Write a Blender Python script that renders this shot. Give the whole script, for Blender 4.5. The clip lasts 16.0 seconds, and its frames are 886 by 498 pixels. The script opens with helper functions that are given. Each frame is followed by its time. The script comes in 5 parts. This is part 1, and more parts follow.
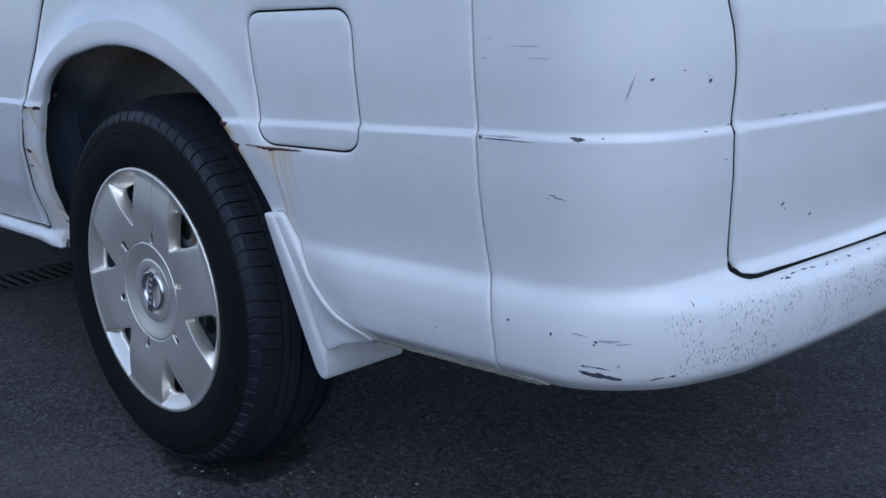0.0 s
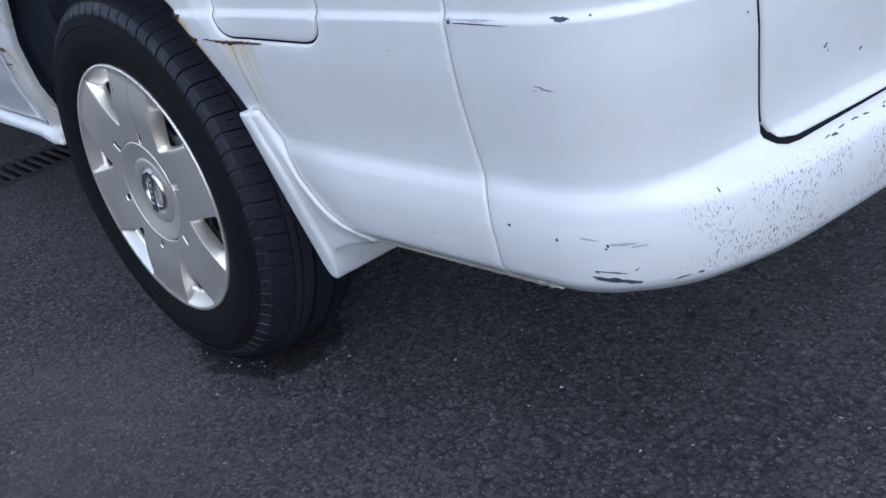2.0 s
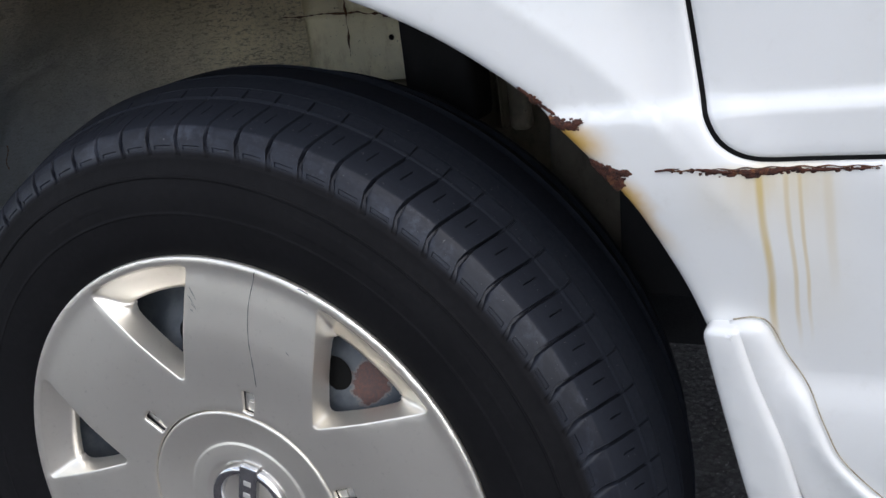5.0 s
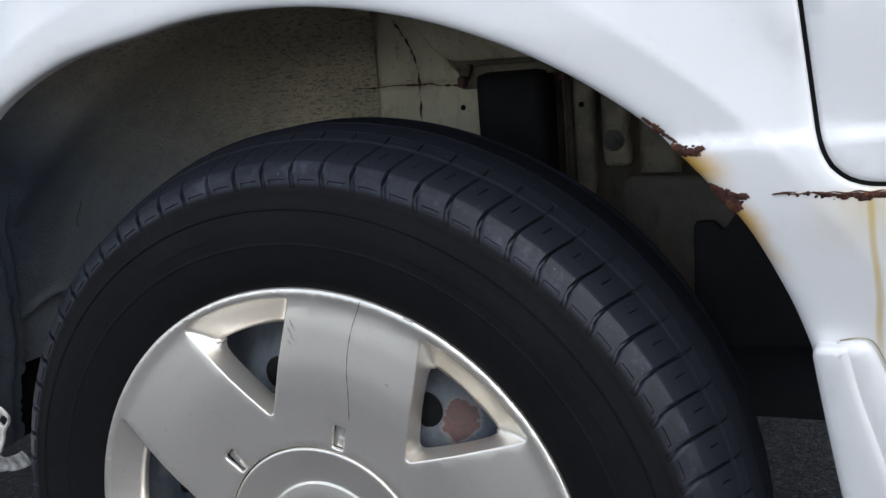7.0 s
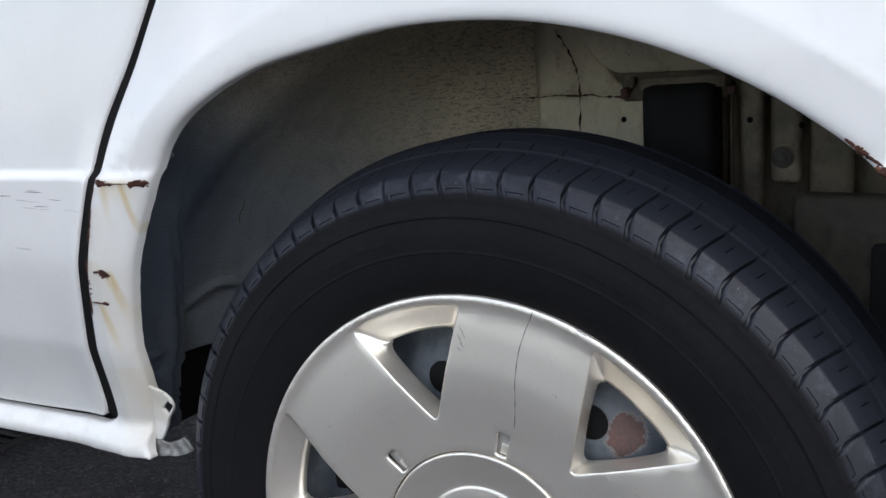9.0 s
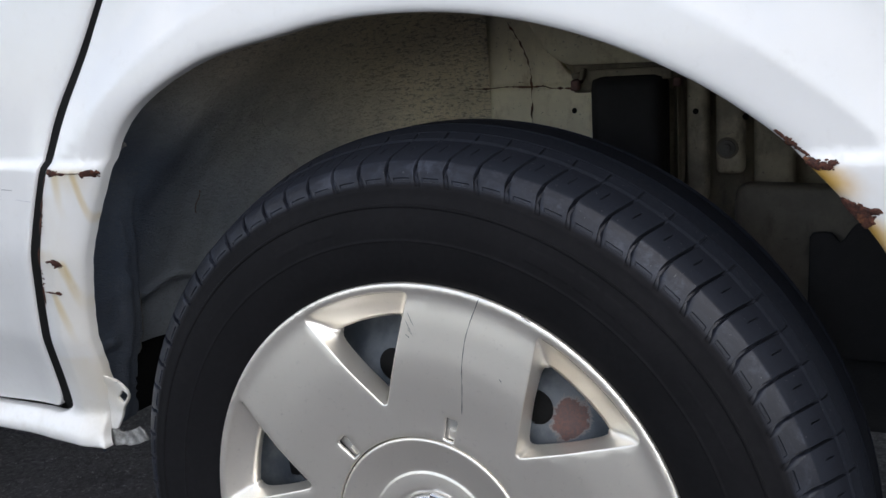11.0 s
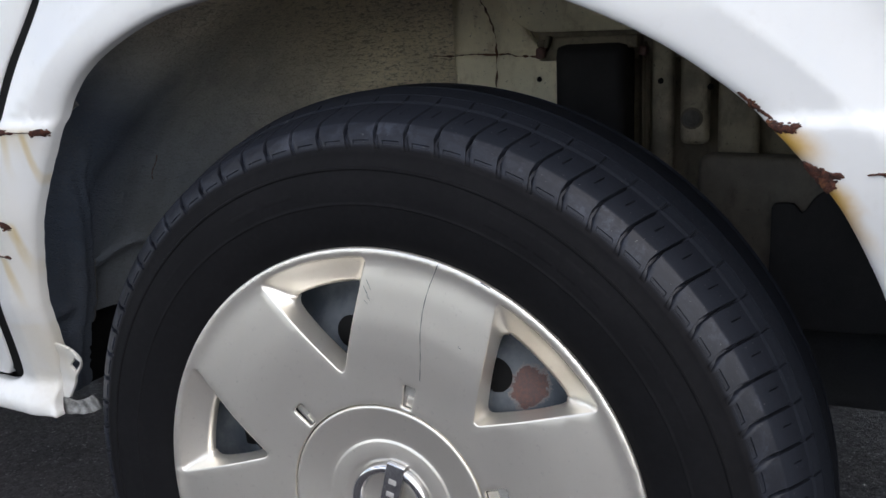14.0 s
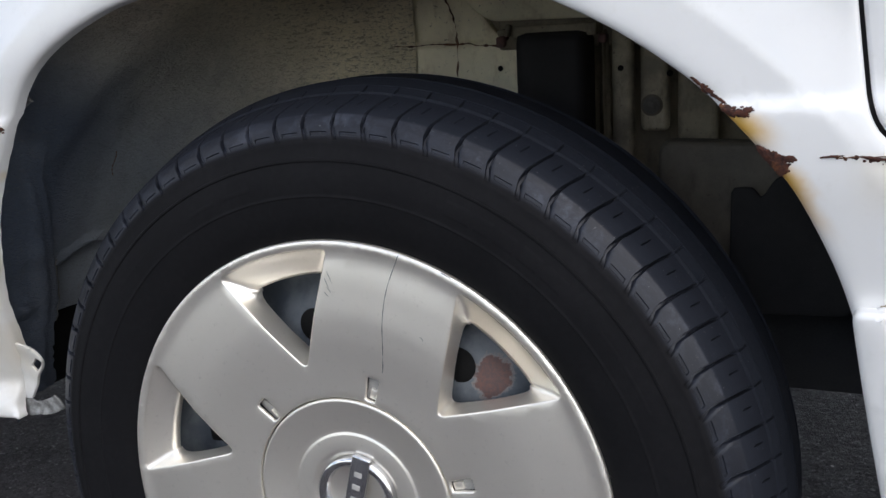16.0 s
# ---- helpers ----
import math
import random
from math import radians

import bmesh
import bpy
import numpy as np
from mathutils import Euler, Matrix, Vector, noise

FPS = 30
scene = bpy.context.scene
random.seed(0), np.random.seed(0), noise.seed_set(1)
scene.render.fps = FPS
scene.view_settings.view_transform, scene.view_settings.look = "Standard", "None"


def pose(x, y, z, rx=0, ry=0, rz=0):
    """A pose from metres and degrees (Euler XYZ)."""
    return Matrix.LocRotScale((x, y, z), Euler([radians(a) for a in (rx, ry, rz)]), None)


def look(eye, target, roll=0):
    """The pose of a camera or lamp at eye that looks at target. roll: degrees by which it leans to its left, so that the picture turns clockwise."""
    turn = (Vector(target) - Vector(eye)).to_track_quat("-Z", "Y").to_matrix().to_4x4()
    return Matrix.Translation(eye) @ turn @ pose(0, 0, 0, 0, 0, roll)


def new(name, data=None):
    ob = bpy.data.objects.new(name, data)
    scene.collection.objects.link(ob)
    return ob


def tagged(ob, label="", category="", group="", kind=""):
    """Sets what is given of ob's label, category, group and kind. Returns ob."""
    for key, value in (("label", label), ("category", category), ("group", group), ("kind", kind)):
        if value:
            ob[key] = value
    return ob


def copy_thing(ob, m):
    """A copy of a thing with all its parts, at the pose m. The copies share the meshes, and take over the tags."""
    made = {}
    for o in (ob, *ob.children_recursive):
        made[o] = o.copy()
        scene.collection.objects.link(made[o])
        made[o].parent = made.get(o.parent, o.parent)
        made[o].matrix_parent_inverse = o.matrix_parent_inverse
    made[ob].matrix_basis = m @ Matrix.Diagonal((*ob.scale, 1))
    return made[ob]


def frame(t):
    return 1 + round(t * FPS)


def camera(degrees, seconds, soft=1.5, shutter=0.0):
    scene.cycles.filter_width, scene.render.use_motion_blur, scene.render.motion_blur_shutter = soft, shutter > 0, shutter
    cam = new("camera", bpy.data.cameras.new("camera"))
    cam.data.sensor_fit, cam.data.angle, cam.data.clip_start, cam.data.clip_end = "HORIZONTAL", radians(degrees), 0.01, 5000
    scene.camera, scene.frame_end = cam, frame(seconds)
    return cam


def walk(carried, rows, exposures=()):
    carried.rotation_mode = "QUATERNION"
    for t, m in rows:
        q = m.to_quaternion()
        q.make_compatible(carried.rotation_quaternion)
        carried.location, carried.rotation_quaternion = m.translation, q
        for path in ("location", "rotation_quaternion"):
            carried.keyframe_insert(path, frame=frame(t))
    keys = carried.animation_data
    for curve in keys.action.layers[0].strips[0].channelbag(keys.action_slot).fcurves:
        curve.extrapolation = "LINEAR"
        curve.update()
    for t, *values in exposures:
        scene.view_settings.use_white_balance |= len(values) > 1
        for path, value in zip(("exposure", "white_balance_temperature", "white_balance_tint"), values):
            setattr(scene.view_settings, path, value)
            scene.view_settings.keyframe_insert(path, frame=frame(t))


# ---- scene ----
cam = camera(50.5, 16.0)
PATH = [
    (0, (1.486, -0.781, 0.765), (0.133, 0.611, 0.287), -1.6),
    (0.5, (1.481, -0.782, 0.759), (0.127, 0.609, 0.277), -1.6),
    (1, (1.487, -0.772, 0.739), (0.104, 0.584, 0.245), -4.0),
    (1.5, (1.492, -0.667, 0.785), (0.08, 0.577, 0.107), -8.4),
    (2, (1.435, -0.586, 0.843), (0.055, 0.552, -0.051), -10.9),
    (2.5, (1.164, -0.67, 0.832), (-0.164, 0.534, -0.055), -10.5),
    (3, (0.964, -0.679, 0.848), (-0.264, 0.597, -0.081), -10.0),
    (3.5, (0.790, -0.5385, 0.831), (-0.3865, 0.765, -0.1275), -14.05),
    (4, (0.604, -0.521, 0.783), (-0.351, 0.952, -0.176), -10.4),
    (4.5, (0.487, -0.51, 0.796), (-0.396, 1.019, -0.144), -10.6),
    (4.7, (0.471, -0.508, 0.764), (-0.391, 1.109, -0.038), -8.9),
    (6.8, (0.396, -0.595, 0.692), (-0.313, 1.235, 0.307), -4.5),
    (7, (0.381, -0.597, 0.69), (-0.386, 1.208, 0.297), -4.8),
    (7.5, (0.341, -0.625, 0.699), (-0.582, 1.112, 0.335), -4.8),
    (8, (0.328, -0.645, 0.7), (-0.669, 1.048, 0.325), -3.9),
    (8.5, (0.331, -0.631, 0.701), (-0.648, 1.073, 0.326), -3.6),
    (9, (0.333, -0.625, 0.701), (-0.625, 1.091, 0.329), -3.7),
    (9.5, (0.338, -0.63, 0.701), (-0.609, 1.093, 0.33), -3.9),
    (9.7, (0.342, -0.632, 0.702), (-0.597, 1.094, 0.33), -3.8),
    (11.8, (0.356, -0.619, 0.694), (-0.518, 1.133, 0.286), -3.4),
    (12, (0.35, -0.616, 0.691), (-0.514, 1.14, 0.279), -3.3),
    (12.5, (0.349, -0.606, 0.686), (-0.504, 1.151, 0.255), -2.9),
    (13, (0.353, -0.609, 0.687), (-0.497, 1.146, 0.244), -2.7),
    (13.5, (0.35, -0.609, 0.681), (-0.495, 1.146, 0.23), -2.5),
    (14, (0.356, -0.616, 0.684), (-0.485, 1.146, 0.25), -2.4),
    (14.5, (0.352, -0.619, 0.682), (-0.5, 1.139, 0.253), -2.4),
    (15, (0.348, -0.625, 0.681), (-0.51, 1.131, 0.255), -2.4),
    (15.5, (0.348, -0.616, 0.677), (-0.49, 1.148, 0.246), -2.2),
    (16, (0.366, -0.609, 0.681), (-0.428, 1.17, 0.23), -3.2),
]
EXPOSURES = [(0.0, -0.38, 5050, 12), (1.0, -0.36, 5050, 12), (2.0, 0.19, 5500, 12), (3.0, 0.66, 6250, 11), (3.5, 0.82, 6350, 11), (4.0, 0.61, 6400, 11), (4.5, 0.58, 6450, 12), (7.0, 0.50, 6350, 11), (9.0, 0.61, 6430, 11), (12.0, 0.61, 6520, 12), (16.0, 0.61, 6570, 12)]
walk(cam, [(t, look(eye, target, roll)) for t, eye, target, roll in PATH], EXPOSURES)

# ---- light: open sky, thin cloud before the sun ----
SUN_ELEV, SUN_ROT = radians(46), radians(115)
world = bpy.data.worlds.new("sky")
scene.world = world
world.use_nodes = True
wt = world.node_tree
sky = wt.nodes.new("ShaderNodeTexSky")
sky.sky_type, sky.sun_disc, sky.sun_elevation, sky.sun_rotation = "NISHITA", False, SUN_ELEV, SUN_ROT
way = wt.nodes.new("ShaderNodeTexCoord")
veil = wt.nodes.new("ShaderNodeTexNoise")
veil.inputs["Scale"].default_value, veil.inputs["Detail"].default_value, veil.inputs["Roughness"].default_value = 2.6, 5.0, 0.55
flat = wt.nodes.new("ShaderNodeMapping")
flat.inputs["Scale"].default_value = (1, 1, 2.6)
wt.links.new(way.outputs["Generated"], flat.inputs[0])
wt.links.new(flat.outputs[0], veil.inputs["Vector"])
much = wt.nodes.new("ShaderNodeMapRange")
much.interpolation_type = "SMOOTHSTEP"
for n_, v_ in zip((1, 2, 3, 4), (0.45, 0.60, 0.08, 0.95)):
    much.inputs[n_].default_value = v_
wt.links.new(veil.outputs[0], much.inputs[0])
cloud = wt.nodes.new("ShaderNodeMix")
cloud.data_type = "RGBA"
wt.links.new(much.outputs[0], cloud.inputs[0])
wt.links.new(sky.outputs[0], cloud.inputs[6])
cloud.inputs[7].default_value = (8.6, 8.8, 9.2, 1.0)
wt.links.new(cloud.outputs[2], wt.nodes["Background"].inputs[0])
wt.nodes["Background"].inputs[1].default_value = 0.145
sun = new("sun", bpy.data.lights.new("sun", "SUN"))
sun.data.energy, sun.data.angle, sun.data.color = 1.0, radians(75), (1.0, 0.985, 0.96)
sun.matrix_world = look((math.sin(SUN_ROT) * 6, math.cos(SUN_ROT) * 6, math.tan(SUN_ELEV) * 6), (0, 0, 0))


# ---- materials ----
class Mat:
    """A node material with a few short helpers."""

    def __init__(self, name, rough=0.5, metal=0.0, coat=0.0, coat_rough=0.1):
        self.m = bpy.data.materials.new(name)
        self.m.use_nodes = True
        self.t = self.m.node_tree
        self.b = self.t.nodes["Principled BSDF"]
        self.b.inputs["Roughness"].default_value = rough
        self.b.inputs["Metallic"].default_value = metal
        self.b.inputs["Coat Weight"].default_value = coat
        self.b.inputs["Coat Roughness"].default_value = coat_rough
        self.co = self.t.nodes.new("ShaderNodeTexCoord").outputs["Object"]

    def put(self, socket, value):
        if hasattr(value, "is_linked"):
            self.t.links.new(value, socket)
        else:
            socket.default_value = value

    def scaled(self, scale, at=(0, 0, 0)):
        n = self.t.nodes.new("ShaderNodeMapping")
        self.t.links.new(self.co, n.inputs[0])
        n.inputs["Scale"].default_value = scale
        n.inputs["Location"].default_value = at
        return n.outputs[0]

    def noise(self, scale, detail=4, rough=0.6, vec=None, distort=0.0):
        n = self.t.nodes.new("ShaderNodeTexNoise")
        self.t.links.new(vec or self.co, n.inputs["Vector"])
        n.inputs["Scale"].default_value, n.inputs["Detail"].default_value = scale, detail
        n.inputs["Roughness"].default_value, n.inputs["Distortion"].default_value = rough, distort
        return n.outputs[0]

    def cells(self, scale, feature="F1", vec=None, out=0):
        n = self.t.nodes.new("ShaderNodeTexVoronoi")
        n.feature = feature
        self.t.links.new(vec or self.co, n.inputs["Vector"])
        n.inputs["Scale"].default_value = scale
        return n.outputs[out]

    def span(self, value, a, b, c=0.0, d=1.0, smooth=True):
        n = self.t.nodes.new("ShaderNodeMapRange")
        n.interpolation_type = "SMOOTHSTEP" if smooth else "LINEAR"
        self.t.links.new(value, n.inputs[0])
        for k, v in zip((1, 2, 3, 4), (a, b, c, d)):
            n.inputs[k].default_value = v
        return n.outputs[0]

    def math(self, op, a, b=0.0):
        n = self.t.nodes.new("ShaderNodeMath")
        n.operation = op
        self.put(n.inputs[0], a)
        self.put(n.inputs[1], b)
        return n.outputs[0]

    def mix(self, f, a, b):
        n = self.t.nodes.new("ShaderNodeMix")
        n.data_type = "RGBA"
        self.put(n.inputs[0], f)
        for sock, v in ((n.inputs[6], a), (n.inputs[7], b)):
            self.put(sock, (*v, 1.0) if isinstance(v, tuple) else v)
        return n.outputs[2]

    def axis(self, k):
        n = self.t.nodes.new("ShaderNodeSeparateXYZ")
        self.t.links.new(self.co, n.inputs[0])
        return n.outputs[k]

    def colour(self, v):
        self.put(self.b.inputs["Base Color"], (*v, 1.0) if isinstance(v, tuple) else v)
        return self

    def rough(self, v):
        self.put(self.b.inputs["Roughness"], v)
        return self

    def bump(self, height, strength=0.3, depth=0.001, normal=None):
        n = self.t.nodes.new("ShaderNodeBump")
        n.inputs["Strength"].default_value, n.inputs["Distance"].default_value = strength, depth
        self.t.links.new(height, n.inputs["Height"])
        if normal:
            self.t.links.new(normal, n.inputs["Normal"])
        self.t.links.new(n.outputs[0], self.b.inputs["Normal"])
        return n.outputs[0]


def two_tone(name, a, b, scale=30, rough=0.6, bump=0.2, depth=0.0006, fine=400, metal=0.0, coat=0.0):
    k = Mat(name, rough, metal, coat)
    big, small = k.noise(scale), k.noise(fine, 3)
    f = k.math("ADD", k.math("MULTIPLY", big, 0.7), k.math("MULTIPLY", small, 0.3))
    k.colour(k.mix(k.span(f, 0.35, 0.65), a, b))
    k.rough(k.span(big, 0.3, 0.7, max(rough - 0.08, 0.05), min(rough + 0.1, 1.0)))
    if bump:
        k.bump(small, bump, depth)
    return k


def white_paint(name, streaks=False, scuffs=False):
    k = Mat(name, 0.34, coat=0.85, coat_rough=0.05)
    dust, grime = k.noise(9, 5), k.noise(60, 6, 0.7)
    col = k.mix(k.span(dust, 0.35, 0.75), (0.80, 0.80, 0.785), (0.765, 0.765, 0.745))
    col = k.mix(k.math("MULTIPLY", k.span(grime, 0.55, 0.8), 0.25), col, (0.60, 0.58, 0.53))
    x, z = k.axis(0), k.axis(2)
    # splashed dirt near the lower edge
    low = k.span(z, 0.40, 0.335)
    col = k.mix(k.math("MULTIPLY", low, k.span(k.noise(26, 6, 0.7), 0.42, 0.72, 0.0, 0.32)), col, (0.50, 0.46, 0.38))
    if streaks:
        wob = k.math("ADD", x, k.math("MULTIPLY", k.math("SUBTRACT", k.noise(7, 2), 0.5), 0.016))
        slide = k.math("SUBTRACT", wob, k.math("MULTIPLY", k.math("SUBTRACT", 0.592, z), 0.07))
        # rust water that ran down below the filler lid, and beside the door gap
        for x0, w, top, end, amount in ((0.4020, 0.0032, 0.592, 0.470, 0.80), (0.4150, 0.0020, 0.592, 0.475, 0.62), (0.4215, 0.0016, 0.592, 0.480, 0.50), (0.410, 0.032, 0.597, 0.555, 0.26),
                                        (0.435, 0.004, 0.592, 0.51, 0.22), (-0.330, 0.030, 0.624, 0.590, 0.60), (-0.322, 0.0045, 0.620, 0.55, 0.60), (-0.345, 0.008, 0.622, 0.57, 0.45), (-0.3625, 0.0070, 0.536, 0.475, 0.80), (-0.377, 0.014, 0.546, 0.515, 0.45), (-0.384, 0.006, 0.503, 0.440, 0.50), (-0.372, 0.040, 0.60, 0.34, 0.13), (-0.395, 0.045, 0.43, 0.32, 0.16), (0.420, 0.035, 0.595, 0.47, 0.10), (0.404, 0.050, 0.5965, 0.5450, 0.34)):
            d = k.math("ABSOLUTE", k.math("SUBTRACT", slide if x0 > 0 else x, x0))
            f = k.math("MULTIPLY", k.span(d, w, w * 0.15), k.math("MULTIPLY", k.span(z, end, end + 0.05), k.span(z, top + 0.004, top - 0.004)))
            f = k.math("MULTIPLY", f, k.span(k.noise(45, 3, vec=k.scaled((1, 1, 0.15))), 0.25, 0.6, 0.55 * amount, amount))
            col = k.mix(f, col, (0.60, 0.43, 0.12))
        zz = k.math("SUBTRACT", z, WHEEL_Z)
        r = k.math("SQRT", k.math("ADD", k.math("MULTIPLY", x, x), k.math("MULTIPLY", zz, zz)))
        r = k.math("ADD", r, k.math("MULTIPLY", k.math("SUBTRACT", k.noise(60, 3), 0.5), 0.008))
        for top, end, wide, rim in ((0.6225, 0.594, 0.015, 0.4265), (0.589, 0.535, 0.012, 0.4235), (0.6225, 0.602, 0.020, 0.4285), (0.590, 0.566, 0.016, 0.4255)):
            f = k.math("MULTIPLY", k.span(r, rim + wide, rim), k.math("MULTIPLY", k.span(z, end, top - 0.008), k.span(z, top + 0.004, top - 0.002)))
            col = k.mix(k.math("MULTIPLY", k.math("MULTIPLY", f, k.span(x, 0.1, 0.2)), 0.95), col, (0.62, 0.37, 0.07))
    if scuffs:
        # stone and key scuffs: short upright flakes where boots and bags are lifted over the bumper
        v = k.scaled((1, 1, 0.34))
        spots = k.span(k.noise(560, 2, 0.5, vec=v), 0.605, 0.64)
        place = k.math("MULTIPLY", k.span(k.axis(1), 0.075, 0.16), k.math("MULTIPLY", k.span(z, 0.455, 0.425), k.span(z, 0.347, 0.365)))
        place = k.math("MULTIPLY", place, k.span(k.noise(18, 2), 0.38, 0.55))
        col = k.mix(k.math("MULTIPLY", spots, place), col, (0.10, 0.105, 0.13))
    k.colour(col)
    k.rough(k.span(grime, 0.4, 0.8, 0.28, 0.45))
    k.bump(k.noise(700, 2), 0.03, 0.0003)
    return k.m


WHEEL_Z = 0.3095
PAINT = white_paint("white_paint")
PAINT_SIDE = white_paint("white_paint_rust_streaked", streaks=True)
PAINT_BUMPER = white_paint("white_paint_scuffed", scuffs=True)


def asphalt():
    k = Mat("asphalt", 0.85)
    k.b.inputs["Specular IOR Level"].default_value = 0.22
    # stones of uneven size and outline
    warp = k.t.nodes.new("ShaderNodeVectorMath")
    warp.operation = "MULTIPLY_ADD"
    ripple = k.t.nodes.new("ShaderNodeTexNoise")
    ripple.inputs["Scale"].default_value, ripple.inputs["Detail"].default_value = 110, 4
    k.t.links.new(k.co, ripple.inputs["Vector"])
    k.t.links.new(ripple.outputs["Color"], warp.inputs[0])
    warp.inputs[1].default_value = (0.009, 0.009, 0.009)
    k.t.links.new(k.co, warp.inputs[2])
    grain, fine, patch = k.cells(118, vec=warp.outputs[0]), k.noise(700, 3), k.noise(2.6, 6, 0.65)
    stone = k.cells(118, vec=warp.outputs[0], out=1)
    sep = k.t.nodes.new("ShaderNodeSeparateColor")
    k.t.links.new(stone, sep.inputs[0])
    col = k.mix(k.span(patch, 0.35, 0.7), (0.165, 0.156, 0.172), (0.270, 0.255, 0.264))
    bare = k.span(k.noise(30, 4, 0.6), 0.36, 0.62, 0.25, 1.0)
    col = k.mix(k.math("MULTIPLY", bare, k.span(sep.outputs[0], 0.45, 1.0, 0.0, 0.66)), col, (0.40, 0.38, 0.40))
    col = k.mix(k.math("MULTIPLY", bare, k.span(sep.outputs[0], 0.40, 0.0, 0.0, 0.66)), col, (0.045, 0.042, 0.050))
    col = k.mix(k.span(grain, 0.40, 0.75, 0.0, 0.6), col, (0.035, 0.033, 0.038))
    col = k.mix(k.span(sep.outputs[1], 0.968, 0.985, 0.0, 0.75), col, (0.40, 0.385, 0.385))
    col = k.mix(k.span(fine, 0.35, 0.7, 0.5, 0.0), col, (0.012, 0.012, 0.013))
    col = k.mix(k.math("MULTIPLY", k.span(k.noise(0.9, 4), 0.45, 0.65), 0.5), col, (0.200, 0.176, 0.182))
    col = k.mix(k.span(k.noise(9, 5, 0.7), 0.5, 0.75, 0.0, 0.35), col, (0.045, 0.045, 0.050))
    # bright chips broken out of the stones
    chip = k.t.nodes.new("ShaderNodeSeparateColor")
    k.t.links.new(k.cells(330, vec=warp.outputs[0], out=1), chip.inputs[0])
    col = k.mix(k.math("MULTIPLY", bare, k.span(chip.outputs[0], 0.955, 0.975, 0.0, 0.8)), col, (0.50, 0.48, 0.485))
    # near-black patch with a ragged rim round the foot of the tyre
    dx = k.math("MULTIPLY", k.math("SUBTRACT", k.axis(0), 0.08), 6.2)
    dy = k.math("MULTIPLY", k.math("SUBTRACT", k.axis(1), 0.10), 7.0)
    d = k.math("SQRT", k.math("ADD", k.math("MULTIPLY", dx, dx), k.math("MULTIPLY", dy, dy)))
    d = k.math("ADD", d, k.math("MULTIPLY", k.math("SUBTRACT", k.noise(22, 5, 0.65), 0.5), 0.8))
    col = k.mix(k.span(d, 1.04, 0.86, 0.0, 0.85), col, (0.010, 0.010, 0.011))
    k.colour(col)
    k.rough(k.span(sep.outputs[2], 0.0, 1.0, 0.55, 0.95))
    first = k.bump(k.math("ADD", k.span(grain, 0.0, 0.7, 0.6, 0.0), k.math("MULTIPLY", k.noise(170, 5, 0.75), 2.4)), 1.0, 0.011)
    k.bump(fine, 0.4, 0.001, first)
    return k.m


ASPHALT = asphalt()


def rubber(name, base, dust, amount, tread=False):
    k = Mat(name, 0.72)
    k.b.inputs["Specular IOR Level"].default_value = 0.25
    a, b = k.noise(14, 5), k.noise(180, 4)
    col = k.mix(k.math("MULTIPLY", k.span(k.math("MULTIPLY", a, b), 0.14, 0.42), amount), base, dust)
    rough = k.span(b, 0.3, 0.7, 0.62, 0.85)
    if tread:
        x, y, z = k.axis(0), k.axis(1), k.axis(2)
        r = k.math("SQRT", k.math("ADD", k.math("MULTIPLY", x, x), k.math("MULTIPLY", z, z)))
        worn = k.math("MULTIPLY", k.span(r, 0.297, 0.303), k.span(y, 0.095, 0.040))
        # the shoulder stays clean and smooth, the running face above it is scoured grey
        face = k.span(r, 0.3150, 0.3164)
        both = k.math("MULTIPLY", worn, face)
        rough = k.math("ADD", k.span(worn, 0.0, 1.0, 0.74, 0.42), k.math("MULTIPLY", both, 0.28))
        k.put(k.b.inputs["Specular IOR Level"], k.math("SUBTRACT", k.span(worn, 0.0, 1.0, 0.14, 0.34), k.math("MULTIPLY", both, 0.16)))
        streak = k.noise(60, 4, 0.7, vec=k.scaled((1, 4, 1)))
        # the blue in these tread tones is sky sheen put into the colour
        col = k.mix(worn, col, (0.0100, 0.0115, 0.0172))
        col = k.mix(k.math("MULTIPLY", worn, k.span(streak, 0.42, 0.68, 0.0, 0.8)), col, (0.0205, 0.024, 0.0345))
        col = k.mix(k.math("MULTIPLY", k.span(r, 0.31, 0.318), k.span(y, 0.043, 0.05)), col, (0.0290, 0.0325, 0.0420))
        col = k.mix(k.math("MULTIPLY", face, k.span(k.noise(240, 5, 0.75), 0.3, 0.7, 0.6, 1.0)), col, (0.0143, 0.0166, 0.0232))
        scuff = k.math("MULTIPLY", k.span(r, 0.3015, 0.3040), k.span(r, 0.3168, 0.3150))
        scuff = k.math("MULTIPLY", scuff, k.math("MULTIPLY", k.span(k.noise(34, 5, 0.75), 0.50, 0.66), k.span(b, 0.30, 0.55, 0.3, 1.0)))
        col = k.mix(k.math("MULTIPLY", scuff, 0.7), col, (0.050, 0.056, 0.074))
        spots = k.span(k.noise(330, 3, 0.7), 0.67, 0.73)
        col = k.mix(k.math("MULTIPLY", k.math("MULTIPLY", worn, spots), 0.6), col, (0.16, 0.16, 0.16))
    k.colour(col)
    k.rough(rough)
    first = k.bump(k.noise(95, 5, 0.7), 0.35, 0.0010)
    k.bump(b, 0.2, 0.0005, first)
    return k.m


